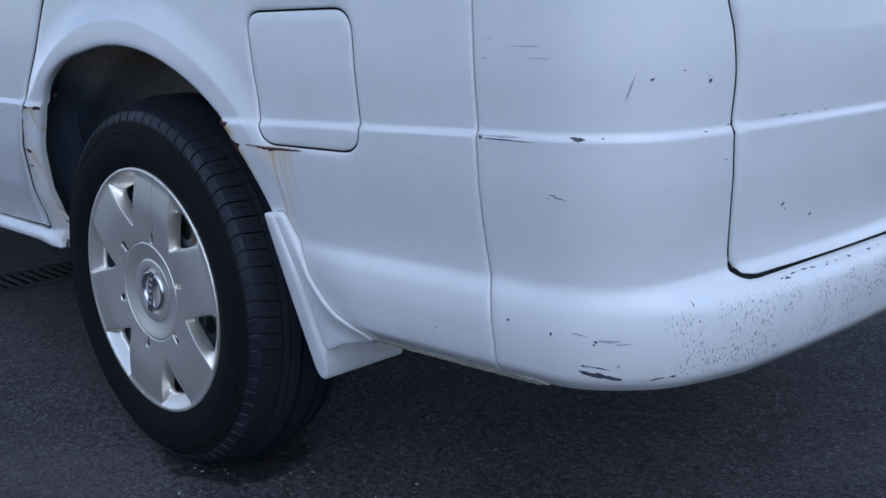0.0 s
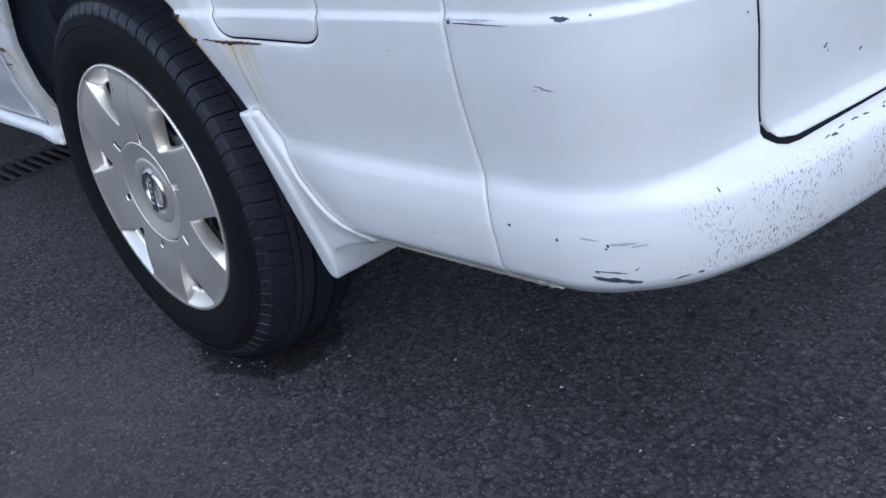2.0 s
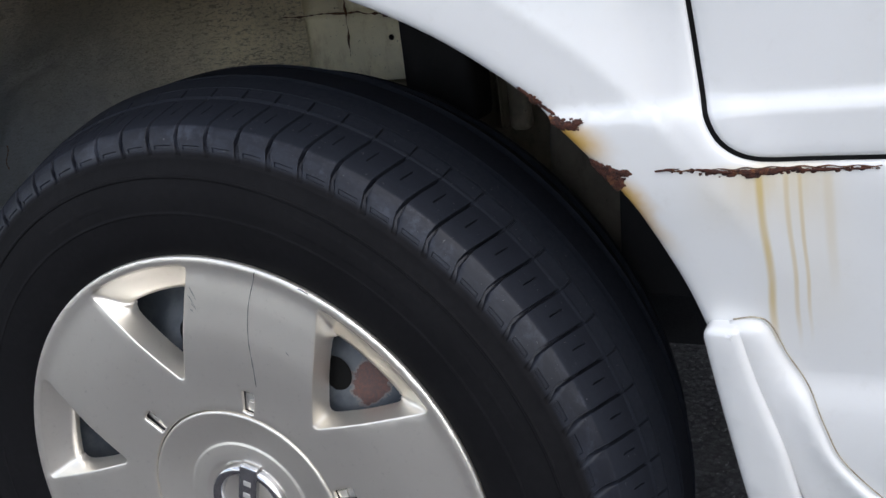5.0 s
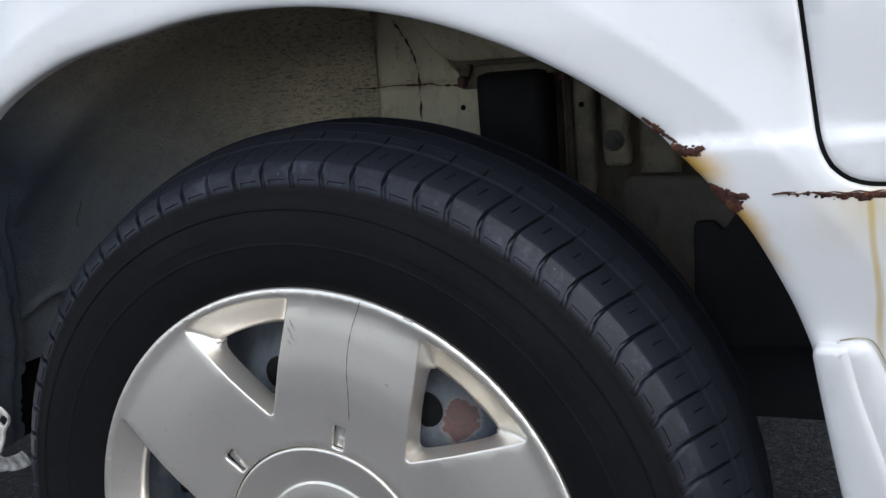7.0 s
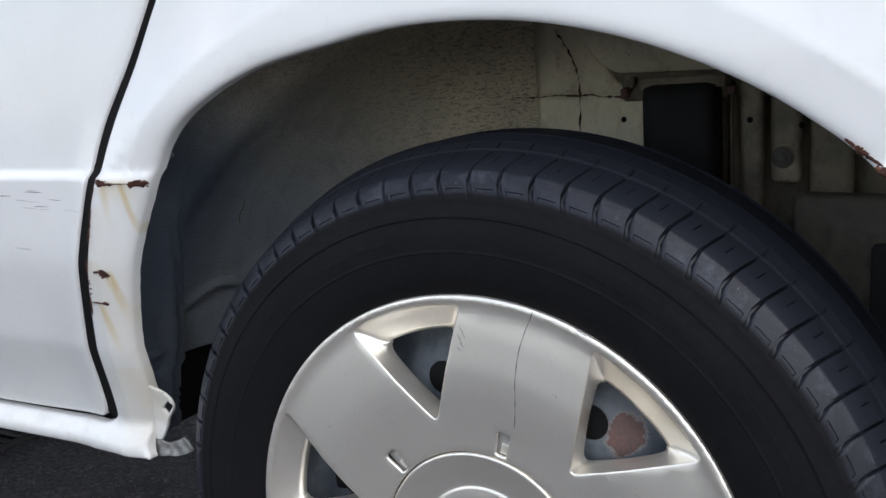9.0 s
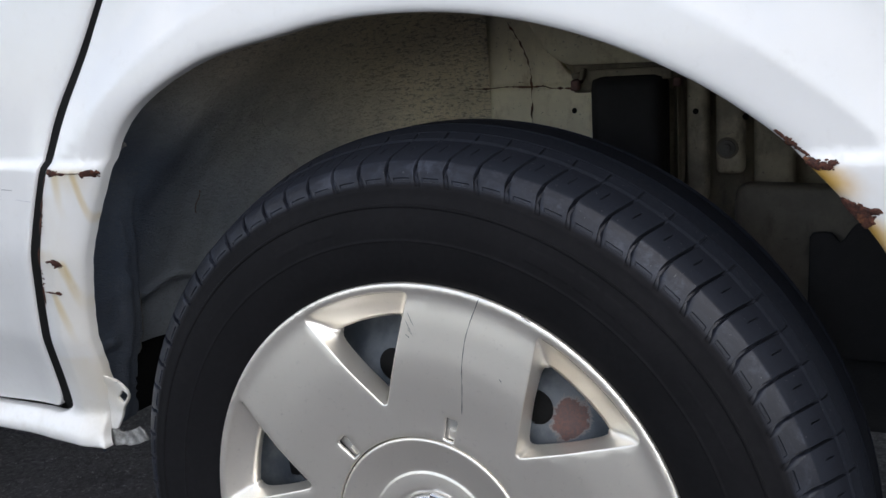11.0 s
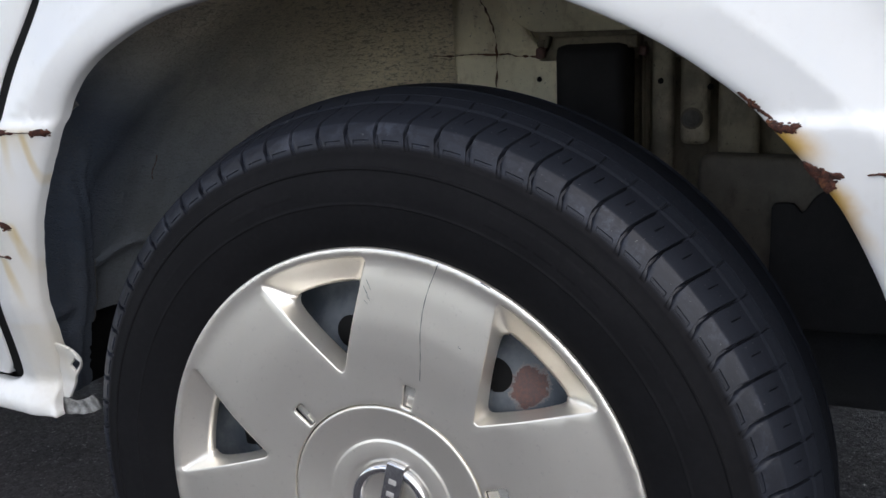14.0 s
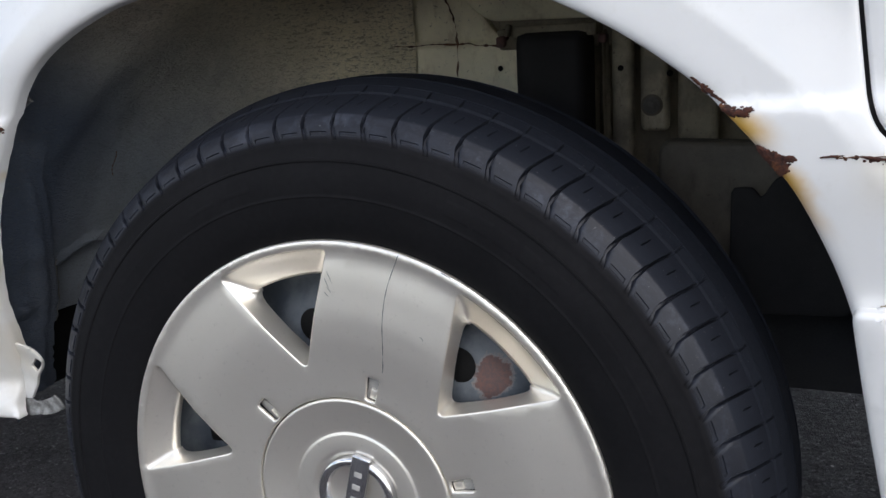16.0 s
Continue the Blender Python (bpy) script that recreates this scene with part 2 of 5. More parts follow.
TYRE = rubber("tyre_rubber", (0.0056, 0.0055, 0.0064), (0.0145, 0.0140, 0.0155), 0.35, True)
BLACK_RUBBER = rubber("black_rubber", (0.012, 0.012, 0.013), (0.04, 0.04, 0.04), 0.4)
DARK_PLASTIC = two_tone("dark_liner_plastic", (0.018, 0.022, 0.028), (0.045, 0.05, 0.056), 12, 0.7).m
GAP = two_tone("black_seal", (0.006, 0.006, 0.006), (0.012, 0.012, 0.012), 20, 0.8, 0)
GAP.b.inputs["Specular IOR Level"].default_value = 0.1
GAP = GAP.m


def silver():
    k = Mat("silver_wheel_paint", 0.36, 0.88, 0.0, 0.3)
    n, g = k.noise(7, 4), k.noise(220, 5, 0.7)
    col = k.mix(k.span(n, 0.3, 0.7), (0.94, 0.893, 0.805), (0.98, 0.932, 0.845))
    col = k.mix(k.span(g, 0.58, 0.82, 0.0, 0.3), col, (0.34, 0.32, 0.29))
    k.colour(col)
    k.rough(k.span(g, 0.3, 0.7, 0.34, 0.42))
    return k.m


SILVER = silver()
CHROME = two_tone("worn_chrome", (0.72, 0.72, 0.73), (0.62, 0.62, 0.63), 40, 0.12, 0, metal=1.0).m


def rim_steel():
    k = Mat("dusty_blue_grey_rim_steel", 0.55, 0.15)
    big, fine = k.noise(32, 5), k.noise(300, 4, 0.7)
    col = k.mix(k.span(big, 0.35, 0.65), (0.075, 0.09, 0.108), (0.15, 0.165, 0.18))
    dx, dz = k.math("SUBTRACT", k.axis(0), 0.1115), k.math("SUBTRACT", k.axis(2), 0.1055)
    d = k.math("SQRT", k.math("ADD", k.math("MULTIPLY", dx, dx), k.math("MULTIPLY", dz, dz)))
    d = k.math("ADD", d, k.math("ADD", k.math("MULTIPLY", k.math("SUBTRACT", k.noise(95, 6, 0.7), 0.5), 0.020), k.math("MULTIPLY", k.math("SUBTRACT", k.noise(38, 2), 0.5), 0.016)))
    col = k.mix(k.span(d, 0.0175, 0.0160, 0.0, 0.7), col, (0.24, 0.215, 0.20))
    col = k.mix(k.span(d, 0.0158, 0.0140), col, k.mix(k.span(fine, 0.35, 0.65), (0.15, 0.075, 0.06), (0.105, 0.065, 0.06)))
    k.colour(col)
    k.bump(fine, 0.2, 0.0005)
    return k.m


STEEL = rim_steel()
RIM_RUST = two_tone("red_brown_rim_rust", (0.17, 0.085, 0.07), (0.11, 0.07, 0.065), 120, 0.8, 0.3).m
GRIME = two_tone("brown_grime", (0.52, 0.47, 0.36), (0.26, 0.21, 0.14), 90, 0.85, 0.2).m
CRACK = two_tone("dark_crack", (0.03, 0.028, 0.025), (0.06, 0.055, 0.05), 60, 0.8, 0).m
CHIP = two_tone("bare_dark_chip", (0.03, 0.032, 0.04), (0.09, 0.09, 0.11), 200, 0.7, 0.2).m
SCUFF = two_tone("grey_scuff", (0.34, 0.34, 0.37), (0.56, 0.56, 0.59), 300, 0.6, 0).m


def rust():
    k = Mat("flaking_rust", 0.9)
    a, b = k.noise(240, 6, 0.75), k.noise(900, 4)
    col = k.mix(k.span(a, 0.38, 0.66), (0.024, 0.008, 0.006), (0.098, 0.030, 0.015))
    col = k.mix(k.span(k.noise(150, 4, 0.7), 0.54, 0.70, 0.0, 0.40), col, (0.34, 0.14, 0.05))
    k.colour(col)
    k.bump(k.math("ADD", a, b), 0.9, 0.0012)
    return k.m


RUST = rust()


def underseal():
    k = Mat("sprayed_underseal_shaded", 0.7)
    lump = k.noise(175, 5, 0.65, vec=k.scaled((0.75, 0.75, 2.3)), distort=0.8)
    fine, big = k.noise(420, 4), k.noise(6, 4)
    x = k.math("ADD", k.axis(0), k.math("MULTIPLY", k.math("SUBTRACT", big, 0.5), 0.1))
    # darker and bluer towards the door: lack of light put into the colour
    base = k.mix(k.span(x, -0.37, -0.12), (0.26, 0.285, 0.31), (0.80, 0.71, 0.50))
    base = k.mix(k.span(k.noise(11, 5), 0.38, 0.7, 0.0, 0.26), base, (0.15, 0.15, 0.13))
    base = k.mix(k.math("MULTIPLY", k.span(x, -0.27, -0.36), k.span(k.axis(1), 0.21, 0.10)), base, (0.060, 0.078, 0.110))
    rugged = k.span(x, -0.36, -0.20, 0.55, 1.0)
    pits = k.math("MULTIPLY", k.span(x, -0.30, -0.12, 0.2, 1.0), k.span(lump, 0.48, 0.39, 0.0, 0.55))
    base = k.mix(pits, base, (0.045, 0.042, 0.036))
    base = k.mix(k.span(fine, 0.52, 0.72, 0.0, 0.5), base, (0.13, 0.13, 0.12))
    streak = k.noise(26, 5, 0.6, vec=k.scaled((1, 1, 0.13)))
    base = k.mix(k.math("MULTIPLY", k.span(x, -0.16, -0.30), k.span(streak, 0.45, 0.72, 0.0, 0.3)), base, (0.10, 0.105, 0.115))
    k.colour(base)
    lump = k.math("ADD", lump, k.math("MULTIPLY", k.math("ADD", streak, k.noise(48, 5, 0.7)), k.span(x, -0.12, -0.28, 0.0, 0.8)))
    first = k.bump(k.math("MULTIPLY", lump, rugged), 0.9, 0.0045)
    k.bump(fine, 0.5, 0.0012, first)
    return k.m


UNDERSEAL = underseal()


def inner_paint(name, a, b, stain):
    """Dusty body paint inside the wheel well, streaked and speckled with dirt."""
    k = Mat(name, 0.65)
    big, mid, fine = k.noise(13, 5, 0.65), k.noise(46, 5, 0.7, vec=k.scaled((1, 1, 0.45))), k.noise(260, 4, 0.7)
    col = k.mix(k.span(big, 0.36, 0.66), a, b)
    col = k.mix(k.span(mid, 0.50, 0.72, 0.0, 0.65), col, stain)
    col = k.mix(k.span(fine, 0.62, 0.70, 0.0, 0.8), col, (0.06, 0.05, 0.04))
    k.colour(col)
    k.bump(k.math("ADD", fine, mid), 0.4, 0.0012)
    return k.m


CREAM = inner_paint("dusty_cream_primer", (0.86, 0.80, 0.58), (0.70, 0.65, 0.48), (0.42, 0.34, 0.21))
# cream and olive below hold grime and the well's dim light in their colour
DUSTY = inner_paint("dirty_shaded_cream", (0.40, 0.35, 0.25), (0.15, 0.13, 0.095), (0.07, 0.055, 0.04))
OLIVE = inner_paint("grimy_shaded_metal", (0.30, 0.26, 0.18), (0.16, 0.14, 0.10), (0.08, 0.065, 0.045))
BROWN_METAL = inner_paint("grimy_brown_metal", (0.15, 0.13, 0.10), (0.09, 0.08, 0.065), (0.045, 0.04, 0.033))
# silver darkened by the slots' shadow; also the grey of the badge marks
SLOT = two_tone("slot_shade_and_mark_grey", (0.36, 0.35, 0.325), (0.46, 0.445, 0.42), 60, 0.6, 0.1).m
GREY_METAL = two_tone("dusty_grey_metal", (0.075, 0.073, 0.066), (0.12, 0.115, 0.105), 15, 0.6, 0.2).m
WEATHERED = two_tone("weathered_white_metal", (0.66, 0.63, 0.55), (0.34, 0.30, 0.22), 70, 0.7, 0.3).m
# scuffed metal; the shade on the sill end is part of this grey
TORN = two_tone("scuffed_shaded_metal", (0.30, 0.30, 0.29), (0.15, 0.147, 0.14), 140, 0.5, 0.4, metal=0.3).m
SEALER = two_tone("old_seam_sealer", (0.06, 0.035, 0.022), (0.16, 0.075, 0.035), 80, 0.8, 0.3).m
IRON = two_tone("cast_iron_grate", (0.02, 0.02, 0.021), (0.05, 0.047, 0.044), 40, 0.75, 0.3).m


# ---- mesh helpers ----
def finish(name, verts, faces, mat, parent=None, label="", smooth=True):
    me = bpy.data.meshes.new(name)
    me.from_pydata([tuple(map(float, v)) for v in verts], [], [tuple(map(int, f)) for f in faces])
    me.materials.append(mat)
    if smooth:
        me.polygons.foreach_set("use_smooth", [True] * len(me.polygons))
    me.update()
    ob = new(name, me)
    ob.parent = parent
    if label:
        ob["label"] = label
    return ob


def part(name, bm, mat, parent, label="", smooth=True):
    me = bpy.data.meshes.new(name)
    bm.to_mesh(me)
    bm.free()
    me.materials.append(mat)
    if smooth:
        me.polygons.foreach_set("use_smooth", [True] * len(me.polygons))
    ob = new(name, me)
    ob.parent = parent
    if label:
        ob["label"] = label
    return ob


def box(size, at, bevel=0.002, turn=(0, 0, 0), seg=2):
    bm = bmesh.new()
    bmesh.ops.create_cube(bm, size=1.0, matrix=pose(*at, *turn) @ Matrix.Diagonal((*size, 1)))
    if bevel:
        bmesh.ops.bevel(bm, geom=list(bm.edges), offset=bevel, segments=seg, affect="EDGES", profile=0.6)
    return bm


def smooth_line(pts, n, closed=False):
    """Catmull-Rom through pts, n samples a stretch."""
    p = np.array(pts, float)
    k = len(p)
    out = []
    for i in range(k if closed else k - 1):
        a, b, c, d = (p[(i + j) % k] if closed else p[min(max(i + j, 0), k - 1)] for j in (-1, 0, 1, 2))
        for t in np.arange(n) / n:
            out.append(0.5 * (2 * b + (c - a) * t + (2 * a - 5 * b + 4 * c - d) * t * t + (3 * b - a - 3 * c + d) * t**3))
    if not closed:
        out.append(p[-1])
    return np.array(out)


def even(line, step, closed=True):
    p = np.vstack([line, line[:1]]) if closed else np.array(line)
    d = np.r_[0, np.cumsum(np.hypot(*np.diff(p, axis=0).T))]
    n = max(3, int(round(d[-1] / step)))
    t = np.linspace(0, d[-1], n, endpoint=not closed)
    return np.c_[np.interp(t, d, p[:, 0]), np.interp(t, d, p[:, 1])]


def inset(poly, dist):
    """The closed outline moved inwards by dist (counter-clockwise outline)."""
    t = np.roll(poly, -1, 0) - np.roll(poly, 1, 0)
    t /= np.maximum(np.hypot(*t.T)[:, None], 1e-9)
    return poly + dist * np.c_[-t[:, 1], t[:, 0]]


def ccw(poly):
    x, y = poly.T
    return poly if np.sum(x * np.roll(y, -1) - np.roll(x, -1) * y) > 0 else poly[::-1]


def inside(poly, pts):
    x, y = pts.T
    hit = np.zeros(len(pts), bool)
    for (x0, y0), (x1, y1) in zip(poly, np.roll(poly, -1, 0)):
        if y0 != y1:
            hit ^= ((y0 > y) != (y1 > y)) & (x < (x1 - x0) * (y - y0) / (y1 - y0) + x0)
    return hit


def rounded(pts, radius, n=6):
    """A polygon with rounded corners."""
    p, out = np.array(pts, float), []
    r = radius if hasattr(radius, "__len__") else [radius] * len(p)
    for i in range(len(p)):
        a, b, c = p[i - 1], p[i], p[(i + 1) % len(p)]
        u, v = (a - b) / np.hypot(*(a - b)), (c - b) / np.hypot(*(c - b))
        q0, q1 = b + u * r[i], b + v * r[i]
        for t in np.linspace(0, 1, n):
            out.append((1 - t) ** 2 * q0 + 2 * t * (1 - t) * b + t * t * q1)
    return np.array(out)


def sheet(name, outer, holes, lift, mat, parent, label="", step=0.011, rows=(), edge=0.003, deep=0.018, extra=None):
    """A pressed panel: a flat outline with holes, triangulated, lifted by lift(u, v, sunk), its edges rolled inwards."""
    from mathutils.geometry import delaunay_2d_cdt
    loops = [ccw(even(outer, step * 0.5))] + [ccw(even(h, step * 0.4))[::-1] for h in holes]
    inner = [inset(p, edge) for p in loops]
    lo, hi = inner[0].min(0), inner[0].max(0)
    us = np.arange(lo[0] + step / 2, hi[0], step)
    vs = np.unique(np.r_[np.arange(lo[1] + step / 2, hi[1], step), [v for v in rows if lo[1] < v < hi[1]]].round(5))
    grid = np.stack(np.meshgrid(us, vs), -1).reshape(-1, 2)
    if extra is not None:
        grid = np.vstack([grid, extra])
    keep = inside(inner[0], grid)
    for h in inner[1:]:
        keep &= ~inside(h, grid)
    grid = grid[keep]
    ring = np.vstack(inner)
    near = np.full(len(grid), 9.0)
    for i in range(0, len(ring), 64):
        near = np.minimum(near, np.hypot(grid[:, None, 0] - ring[None, i : i + 64, 0], grid[:, None, 1] - ring[None, i : i + 64, 1]).min(1))
    grid = grid[near > (step * 0.4 if extra is None else 0.0025)]
    pts, edges, at = [Vector(p) for p in np.vstack([ring, grid])], [], 0
    for p in inner:
        edges += [(at + i, at + (i + 1) % len(p)) for i in range(len(p))]
        at += len(p)
    out = delaunay_2d_cdt(pts, edges, [], 0, 1e-7)
    flat = np.array([tuple(v) for v in out[0]])
    tris = np.array([f for f in out[2] if len(f) == 3])
    mid = flat[tris].mean(1)
    ok = inside(inner[0], mid)
    for h in inner[1:]:
        ok &= ~inside(h, mid)
    verts = list(lift(flat[:, 0], flat[:, 1], 0.0))
    faces = [tuple(f) for f in tris[ok]]
    for p, q in zip(inner, loops):
        first = len(verts)
        n = len(p)
        verts += list(lift(p[:, 0], p[:, 1], 0.0))
        for part_way, sunk in ((0.6, edge * 0.22), (0.93, edge * 0.65), (1.0, edge * 1.2), (1.0, deep)):
            m = p + (q - p) * part_way
            verts += list(lift(m[:, 0], m[:, 1], sunk))
        for r in range(4):
            for i in range(n):
                j = (i + 1) % n
                faces.append((first + r * n + i, first + (r + 1) * n + i, first + (r + 1) * n + j, first + r * n + j))
    ob = finish(name, verts, faces, mat, parent, label)
    bm = bmesh.new()
    bm.from_mesh(ob.data)
    bmesh.ops.remove_doubles(bm, verts=bm.verts, dist=1e-5)
    bmesh.ops.recalc_face_normals(bm, faces=bm.faces)
    bm.to_mesh(ob.data)
    bm.free()
    return ob


def tube(name, line, radius, mat, parent, label="", seg=6, flat=1.0):
    """A bead of the given radius along a 3D line."""
    p = np.array(line, float)
    r = radius if hasattr(radius, "__len__") else [radius] * len(p)
    t = np.gradient(p, axis=0)
    t /= np.maximum(np.linalg.norm(t, axis=1)[:, None], 1e-9)
    verts, faces = [], []
    for i in range(len(p)):
        a = np.cross(t[i], (0.31, -0.9, 0.29))
        a /= np.linalg.norm(a)
        b = np.cross(t[i], a)
        for k in range(seg):
            w = 2 * math.pi * k / seg
            verts.append(p[i] + r[i] * (math.cos(w) * a + flat * math.sin(w) * b))
    for i in range(len(p) - 1):
        for k in range(seg):
            m = (k + 1) % seg
            faces.append((i * seg + k, i * seg + m, (i + 1) * seg + m, (i + 1) * seg + k))
    faces += [tuple(range(seg))[::-1], tuple(len(verts) - seg + k for k in range(seg))]
    return finish(name, verts, faces, mat, parent, label)


def lathe(profile, steps, start=0.0, end=360.0, wave=None):
    """Verts and faces of a profile of (radius, y) turned round the y axis; angles from +x to +z."""
    full = abs(end - start) >= 360
    ang = np.radians(np.linspace(start, end, steps, endpoint=not full))
    verts, faces, k = [], [], len(profile)
    for a in ang:
        for r, y in profile:
            verts.append((r * math.cos(a), y, r * math.sin(a)))
    for i in range(len(ang) if full else len(ang) - 1):
        j = (i + 1) % len(ang)
        for m in range(k - 1):
            faces.append((i * k + m, j * k + m, j * k + m + 1, i * k + m + 1))
    return verts, faces


# ---- ground ----
def ground_sheet():
    n = 60
    g = np.sinh(np.linspace(-9.0, 9.0, 2 * n + 1)) / math.sinh(9.0) * 1500
    verts = [(x, y, 0.0) for y in g for x in g]
    w = 2 * n + 1
    faces = [(j * w + i, j * w + i + 1, (j + 1) * w + i + 1, (j + 1) * w + i) for j in range(w - 1) for i in range(w - 1)]
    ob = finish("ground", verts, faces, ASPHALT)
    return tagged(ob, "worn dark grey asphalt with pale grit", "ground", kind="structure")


ground_sheet()


# ---- the van: its outer skin in plan and section ----
# s runs along the side towards the tail, round the corner and across the back; z is height.
CORNER_START, CORNER_R, BACK_TURN = 0.85, 0.15, radians(79)


def heading(s):
    side = math.atan(0.0788 * (max(s + 0.4, 0) / 1.2) ** 1.2)
    if s <= CORNER_START:
        return side
    entry = heading(CORNER_START)
    arc = CORNER_R * (BACK_TURN - entry)
    if s <= CORNER_START + arc:
        return entry + (s - CORNER_START) / CORNER_R
    return min(radians(90), BACK_TURN + radians(11) * (s - CORNER_START - arc) / 0.75)


S_TAB = np.arange(-4.0, 2.8, 0.002)
H_TAB = np.array([heading(s) for s in S_TAB])
X_TAB, Y_TAB = np.cumsum(np.cos(H_TAB)) * 0.002, np.cumsum(np.sin(H_TAB)) * 0.002
X_TAB += -0.4 - np.interp(-0.4, S_TAB, X_TAB)
Y_TAB += -0.023 - np.interp(-0.4, S_TAB, Y_TAB)


def ease(a, b, v):
    t = np.clip((v - a) / (b - a), 0, 1)
    return t * t * (3 - 2 * t)


def section(z, stations, offsets):
    """A smooth height profile."""
    o = 0
    for d, w in ((-0.006, 0.25), (0.0, 0.5), (0.006, 0.25)):
        o = o + w * np.interp(z + d, stations, offsets)
    return o


def skin_offset(s, z):
    tail = section(z, [0.30, 0.325, 0.34, 0.352, 0.375, 0.41, 0.44, 0.462, 0.49, 0.53, 0.58, 0.70, 0.85, 1.05],
                   [-0.064, -0.046, -0.0315, -0.0175, -0.0125, -0.009, -0.013, -0.021, -0.0185, -0.012, -0.005, 0.0, -0.003, -0.016])
    fore = section(z, [0.29, 0.31, 0.32, 0.334, 0.346, 0.358, 0.40, 0.45, 0.54, 0.63, 0.85, 1.05], [-0.085, -0.060, -0.050, -0.044, -0.049, -0.060, -0.046, -0.026, -0.006, 0.0, -0.003, -0.016])
    k = ease(-0.1, 0.35, s)
    o = fore * (1 - k) + tail * k
    # small ledge along the waist crease: the skin above stands back
    waist = np.interp(s, [0.3, 0.5, 0.8], [0.6275, 0.6310, 0.6355])
    o = o - 0.0055 * ease(waist - 0.0045, waist + 0.0045, z)
    # the wheel arch swells outwards, less so at its tail-side foot
    r = np.hypot(s, z - WHEEL_Z)
    foot = (1 - ease(0.48, 0.62, z)) * ease(0.0, 0.2, s)
    flare = np.where(r < 0.4675, 0.0125 - 0.02 * np.clip(r - 0.43, 0, 1), 0.01175 * np.clip((0.516 - r) / 0.0485, 0, 1) ** 1.5)
    o = o + flare * ease(-0.6, -0.3, s) * (1 - foot) * (1 - 0.35 * ease(0.1, 0.3, s))
    o = o - 0.022 * (1 - ease(0.38, 0.56, s)) * ease(0.2, 0.35, s) * (1 - ease(0.38, 0.50, z))
    # bumper shelf across the back, and the lean above its shoulder
    back = ease(0.93, 1.16, s)
    o = o + back * 0.034 * (1 - ease(0.436, 0.468, z)) * ease(0.25, 0.33, z)
    o = o - back * 0.25 * np.maximum(z - 0.765, 0) ** 2 / (0.05 + np.maximum(z - 0.765, 0))
    return o


def skin(s, z, sunk=0.0):
    s, z = np.asarray(s, float), np.asarray(z, float)
    x, y, h = np.interp(s, S_TAB, X_TAB), np.interp(s, S_TAB, Y_TAB), np.interp(s, S_TAB, H_TAB)
    o = skin_offset(s, z) - sunk
    return np.stack([x + np.sin(h) * o, y - np.cos(h) * o, z], -1)


CREASE_ROWS = [*np.arange(0.6175, 0.648, 0.0025), *np.arange(0.44, 0.48, 0.005), *np.arange(0.33, 0.38, 0.005)]
TOP = 0.98
van = tagged(new("van"), "white van with rusting wheel arch and scuffed bumper", "van")

# wheel arch edge, from the tail-side foot over the top to the door-side foot
ARCH_R = 0.430
arch_line = [(0.389, 0.425), (0.378, 0.465), (0.3675, 0.50), (0.3555, 0.531)]
arch_line += [((ARCH_R - 0.0004 * max(50 - a, 0)) * math.cos(radians(a)), WHEEL_Z + (ARCH_R - 0.0004 * max(50 - a, 0)) * math.sin(radians(a))) for a in range(38, 106, 4)]
arch_line += [(-0.169, 0.7150), (-0.236, 0.6870), (-0.276, 0.6575), (-0.3035, 0.6185), (-0.331, 0.572), (-0.353, 0.523), (-0.3695, 0.47), (-0.3775, 0.425), (-0.3850, 0.394), (-0.3955, 0.358), (-0.3975, 0.3345)]
arch_line = [(a_ * (1 - q), WHEEL_Z + (z_ - WHEEL_Z) * (1 - q)) for a_, z_ in arch_line
             for q in [float(np.interp(math.degrees(math.atan2(z_ - WHEEL_Z, a_)), [58, 88, 105, 120, 138, 150, 164], [0.0, 0.010, 0.0075, 0.0085, 0.014, 0.011, 0.0]))]]
ARCH = smooth_line(arch_line, 6)
# the slanted gap behind the sliding door
GAP_BACK = smooth_line([(-0.452, 0.357), (-0.437, 0.368), (-0.4285, 0.402), (-0.418, 0.445), (-0.402, 0.503), (-0.381, 0.562), (-0.359, 0.622), (-0.337, 0.672), (-0.304, 0.725), (-0.272, 0.777), (-0.205, 0.88), (-0.16, TOP)], 8)
GAP_FRONT = smooth_line([(-0.160, TOP), (-0.220, 0.88), (-0.286, 0.770), (-0.318, 0.720), (-0.3515, 0.672), (-0.3728, 0.625), (-0.3955, 0.567), (-0.4155, 0.507), (-0.4325, 0.450), (-0.4448, 0.402), (-0.4522, 0.375), (-0.464, 0.361)], 8)
SEAM = [(0.7585, TOP), (0.7595, 0.784), (0.762, 0.70), (0.765, 0.62), (0.7655, 0.54), (0.767, 0.49), (0.7705, 0.462), (0.777, 0.42), (0.780, 0.38), (0.778, 0.345), (0.776, 0.328)]
SEAM = smooth_line(SEAM, 8)
LID = rounded([(0.3535, 0.7815), (0.566, 0.7815), (0.5765, 0.5970), (0.3765, 0.5970)][::-1], [0.034, 0.036, 0.034, 0.032], 9)
LID = ccw(LID)

# rear quarter panel
outer = np.vstack([ARCH[::-1], [(0.45, 0.37), (0.50, 0.345), (0.56, 0.329), (0.66, 0.328)], (SEAM - [0.0009, 0])[::-1], GAP_BACK[::-1], [(-0.462, 0.3545), (-0.52, 0.3535), (-0.683, 0.3535), (-0.683, 0.3265), (-0.56, 0.3270), (-0.43, 0.3268), (-0.412, 0.3250), (-0.3920, 0.3240), (-0.3895, 0.3265)]])


